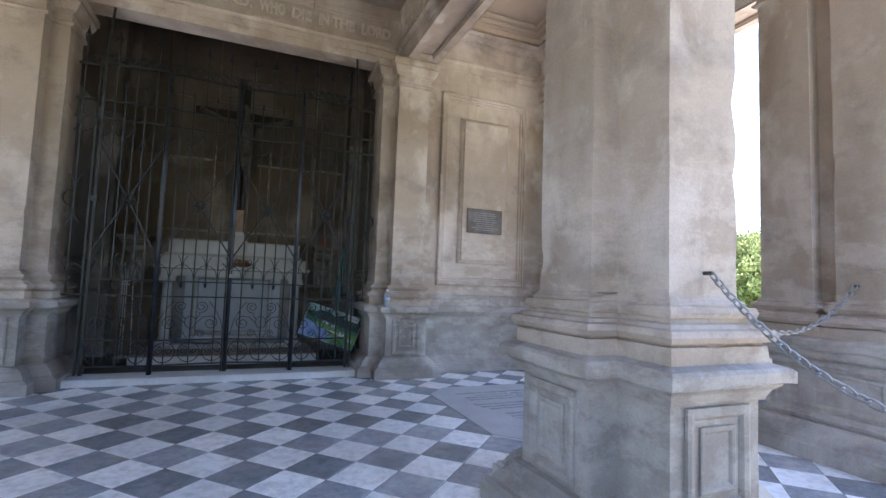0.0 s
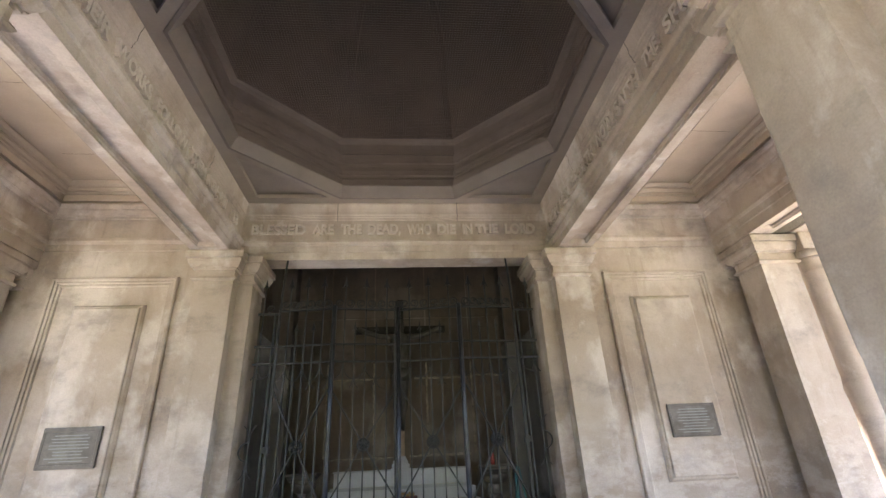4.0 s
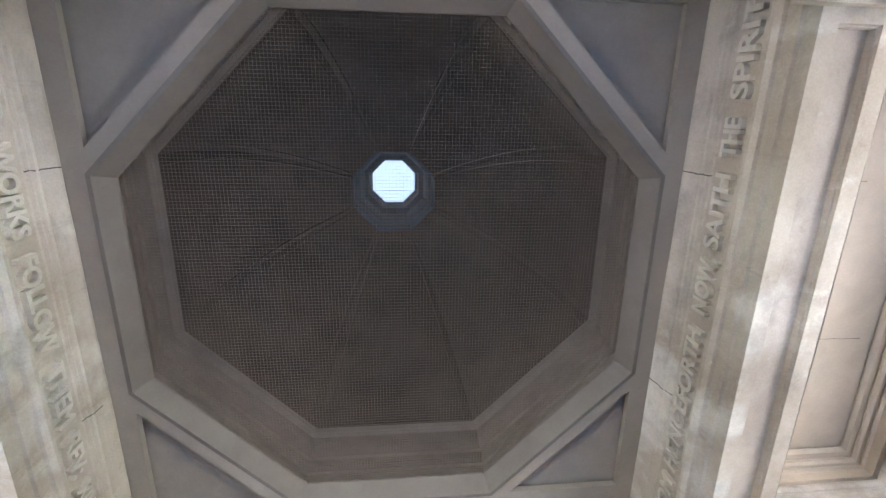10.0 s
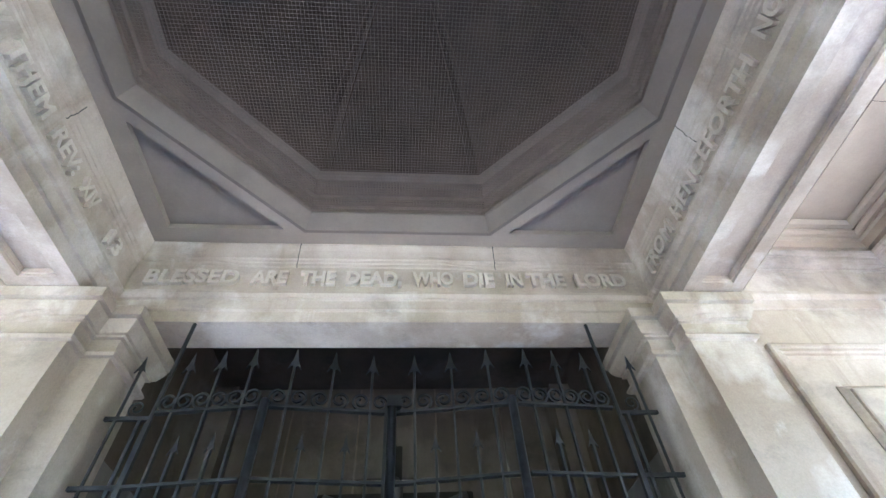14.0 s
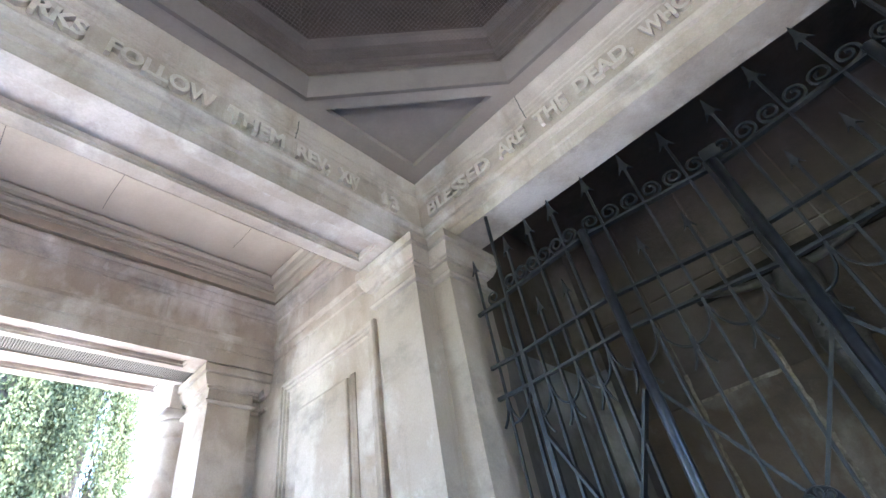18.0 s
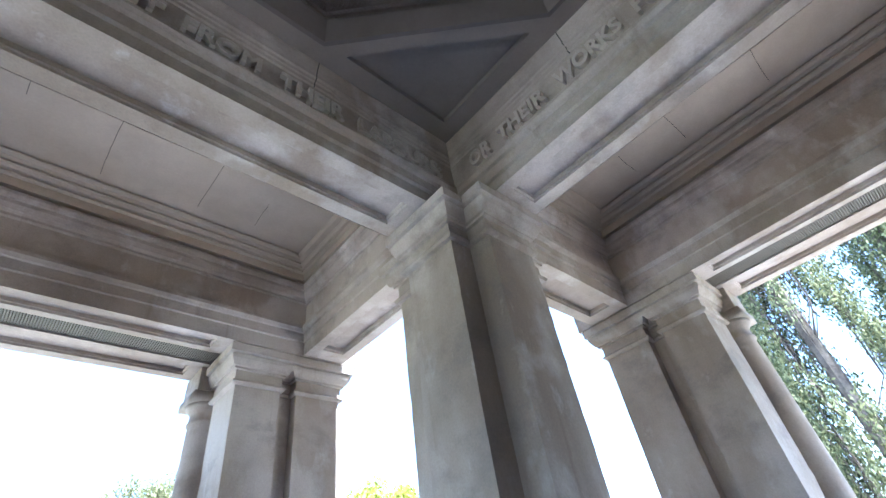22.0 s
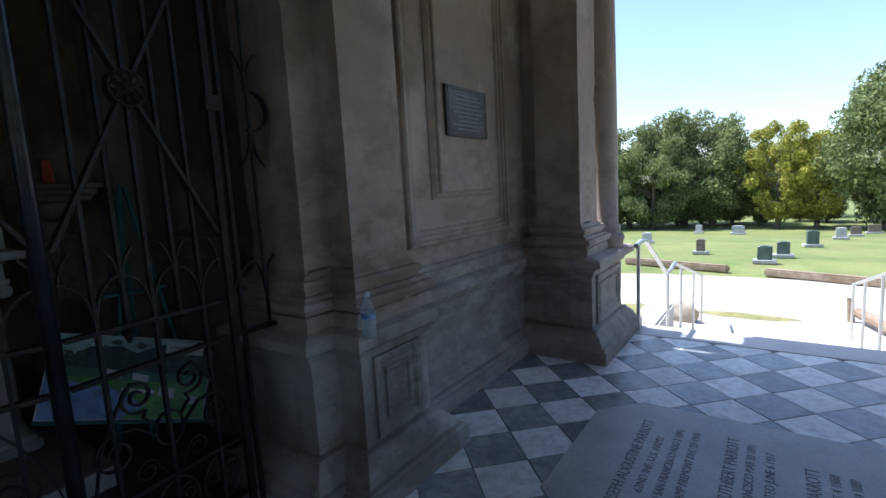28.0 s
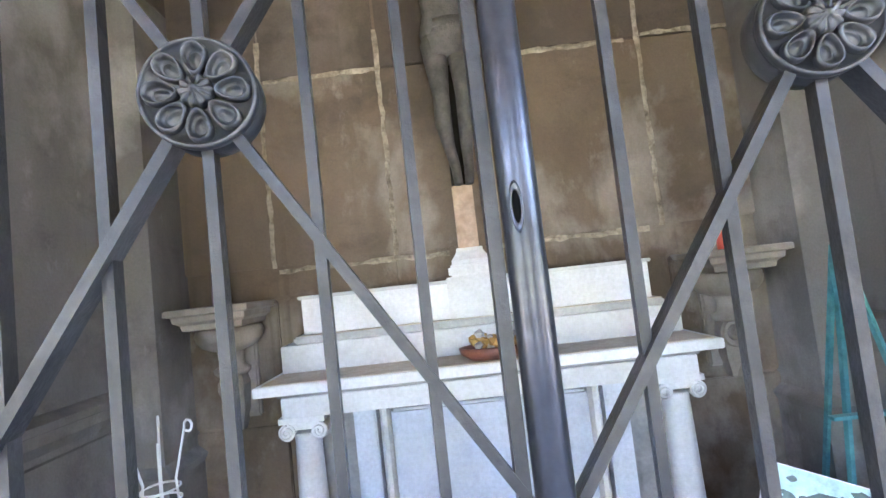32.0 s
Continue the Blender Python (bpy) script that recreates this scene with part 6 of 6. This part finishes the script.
oak = tree("oak_tree", "broad dark green oak tree at the edge of the lawn", 9.0, 4.2, OAK, 1, 0.28, 26000, 0.12, 0.12)
lime = tree("lime_tree", "yellow-green broadleaf tree at the edge of the lawn", 8.0, 2.6, LIME, 2, 0.2, 18000, 0.10, 0.12)
gum = tree("gum_tree", "tall pale green eucalyptus tree behind the forecourt", 17.0, 5.5, GUM, 3, 0.4, 60000, 0.12, 0.2)
rnd = random.Random(21)
firsts = {oak: (47, 4.4, 1.0, 0), lime: (45, -0.2, 1.02, 30), gum: (19, -28.5, 0.86, 0)}
for root, (x, y, s, a) in firsts.items():
    root.matrix_basis = pose(x, y, ground_z(x, y), 0, 0, a)
    root.scale = (s,) * 3
for k in range(26):
    a = radians(-62 + k * 4.6 + rnd.uniform(-1.5, 1.5))
    d = rnd.uniform(44, 56)
    kind, size, turn = rnd.choice((oak, oak, lime)), rnd.uniform(0.75, 1.25), rnd.uniform(0, 360)
    if not -13 < math.degrees(a) < 20:
        plant(kind, d * math.cos(a), d * math.sin(a), size, turn)
for kind, x, y, s in ((oak, 46, 14.8, 0.95), (oak, 45.5, 11.0, 0.98), (oak, 47, 6.6, 1.08), (oak, 44, 8.6, 0.82), (oak, 60, 2.6, 0.78), (oak, 57, -1.5, 0.80), (lime, 45.5, -2.6, 0.90), (oak, 44.5, -6.4, 1.10), (oak, 46, -9.4, 1.38)):
    plant(kind, x, y, s, rnd.uniform(0, 360))
for k in range(40):
    a = radians(-60 + k * 2.9 + rnd.uniform(-1.0, 1.0))
    d = rnd.uniform(48, 52)
    plant(oak, d * math.cos(a), d * math.sin(a), rnd.uniform(0.3, 0.5), rnd.uniform(0, 360))
for x, y, s in ((12.5, -30, 0.70), (6.2, -29, 0.66), (27, -27, 0.74), (33, -24, 0.66), (-14, -38, 0.5)):
    plant(gum, x, y, s, rnd.uniform(0, 360))
for kind, x, y, s in ((gum, 3.2, -27, 0.60), (gum, -0.8, -28, 0.56), (gum, -6.6, -27, 0.64), (oak, -11.5, -27, 0.75), (lime, -18.3, -25, 1.42)):
    plant(kind, x, y, s, rnd.uniform(0, 360))
for k in range(16):
    a = radians(100 + k * 10)
    plant(rnd.choice((oak, oak, gum)), 48 * math.cos(a), 48 * math.sin(a), rnd.uniform(0.6, 0.85), rnd.uniform(0, 360))


def cypress(x, y, height, width, seed):
    r = random.Random(seed)
    root = thing("cypress_tree", "tall upright dark green cypress with plume-like sprays", "tree", "cypress clump", at=(x, y, ground_z(x, y)))
    bm = bmesh.new()
    tube(bm, [(0, 0, -0.2), (0.05, 0, height * 0.3), (0, 0, height * 0.9)], 0.14, 8)
    centres = []
    for k in range(84):
        a, low = r.uniform(0, 2 * math.pi), r.uniform(0.03, 0.78)
        reach, lean = r.uniform(0.16, 0.30), r.uniform(-0.10, 0.10)
        n = int(reach * height / 0.28)
        for m in range(n):
            h = min(1.0, low + reach * m / n)
            rad = width * (1 - h ** 2.2) ** 0.7 * (0.6 + 0.4 * min(1, h / 0.2)) * (0.98 - 0.22 * m / n)
            centres.append((rad * math.cos(a + lean * m / n), rad * math.sin(a + lean * m / n), height * h))
        c = centres[-1]
        tube(bm, [(0, 0, max(0.3, height * low - 0.8)), (c[0] * 0.8, c[1] * 0.8, height * low), c], 0.014, 4)
    part("trunk", bm, BARK, root)
    v, f = leaf_cloud(centres, 80000, 0.045, 0.23, seed, 2.4)
    me = bpy.data.meshes.new("crown")
    me.from_pydata(v.tolist(), [], f.tolist())
    me.materials.append(CYP)
    ob = new("crown", me)
    ob.parent = root


for k, (x, y, h, w) in enumerate(((-13.5, 0.6, 13, 1.5), (-12.6, -1.6, 14, 1.5), (-13.6, -3.9, 13.5, 1.5), (-14.5, 1.3, 11, 1.2), (-13.3, 2.3, 12, 1.35))):
    cypress(x, y, h, w, 40 + k)

# ---------------------------------------------------------------- ground and floors
GRASS = surface("dry_lawn", (0.22, 0.19, 0.09), (0.11, 0.16, 0.04), (0.20, 0.23, 0.075), 0.35, 0.9, 0.3, stain=0.55, grain=25.0, shift=0.5)
bm = bmesh.new()
bmesh.ops.create_grid(bm, x_segments=160, y_segments=160, size=1)
for v in bm.verts:
    v.co.x, v.co.y = (math.copysign(60 * abs(c) + 540 * abs(c) ** 5, c) for c in v.co.xy)
    v.co.z = ground_z(v.co.x, v.co.y)
tagged(part("ground", bm, GRASS), "sunlit lawn of the cemetery", "ground", kind="structure")
bm = loft(bmesh.new(), [(-EDGE, -2.35), (-2.35, -2.35), (-2.35, -EDGE), (2.35, -EDGE), (2.35, -2.35), (EDGE, -2.35), (EDGE, 2.35), (2.35, 2.35), (2.35, 4.3), (-2.35, 4.3), (-2.35, 2.35), (-EDGE, 2.35)],
          [(0, -0.8), (0, -0.02), (-0.01, -0.012)])
tagged(part("platform", bm, BED), "stone platform under the floor tiles", "floor", kind="structure")
H = 0.2055


def tile_mesh(name, material):
    s = H * math.sqrt(2) / 2 - 0.0022
    bm = loft(bmesh.new(), rect(-s, s, -s, s), [(0, -0.011), (0, -0.0025), (-0.0025, 0)])
    me = bpy.data.meshes.new(name)
    bm.to_mesh(me)
    bm.free()
    me.materials.append(material)
    return me


tiles = (tile_mesh("white_tile", WHITE_TILE), tile_mesh("grey_tile", GREY_TILE))
NX, NY = 1.868, -0.235
FLOORS = {"middle": (-BACK, BACK, -BACK, 1.72), "right": (BACK, EDGE - 0.16, -2.3, 1.8), "left": (-EDGE + 0.16, -BACK, -2.3, 1.8), "front": (-2.3, 2.3, -EDGE + 0.16, -BACK)}
for side, (x0, x1, y0, y1) in FLOORS.items():
    bm = box(bmesh.new(), x0, x1, y0, y1, -0.0118, -0.0022)
    floor = tagged(part("floor_" + side, bm, BED), "floor of white and grey marble tiles laid diagonally", "floor", kind="structure")
    for i in range(-40, 41):
        for j in range(-40, 41):
            if (i + j) % 2 == 0:
                continue
            x, y = NX + i * H, NY + j * H
            if x0 <= x < x1 and y0 <= y < y1:
                share("tile", tiles[(i + 1) % 2], floor, pose(x, y, 0.0005 * random.random(), 0, 0, 45 + 90 * random.randrange(4)))
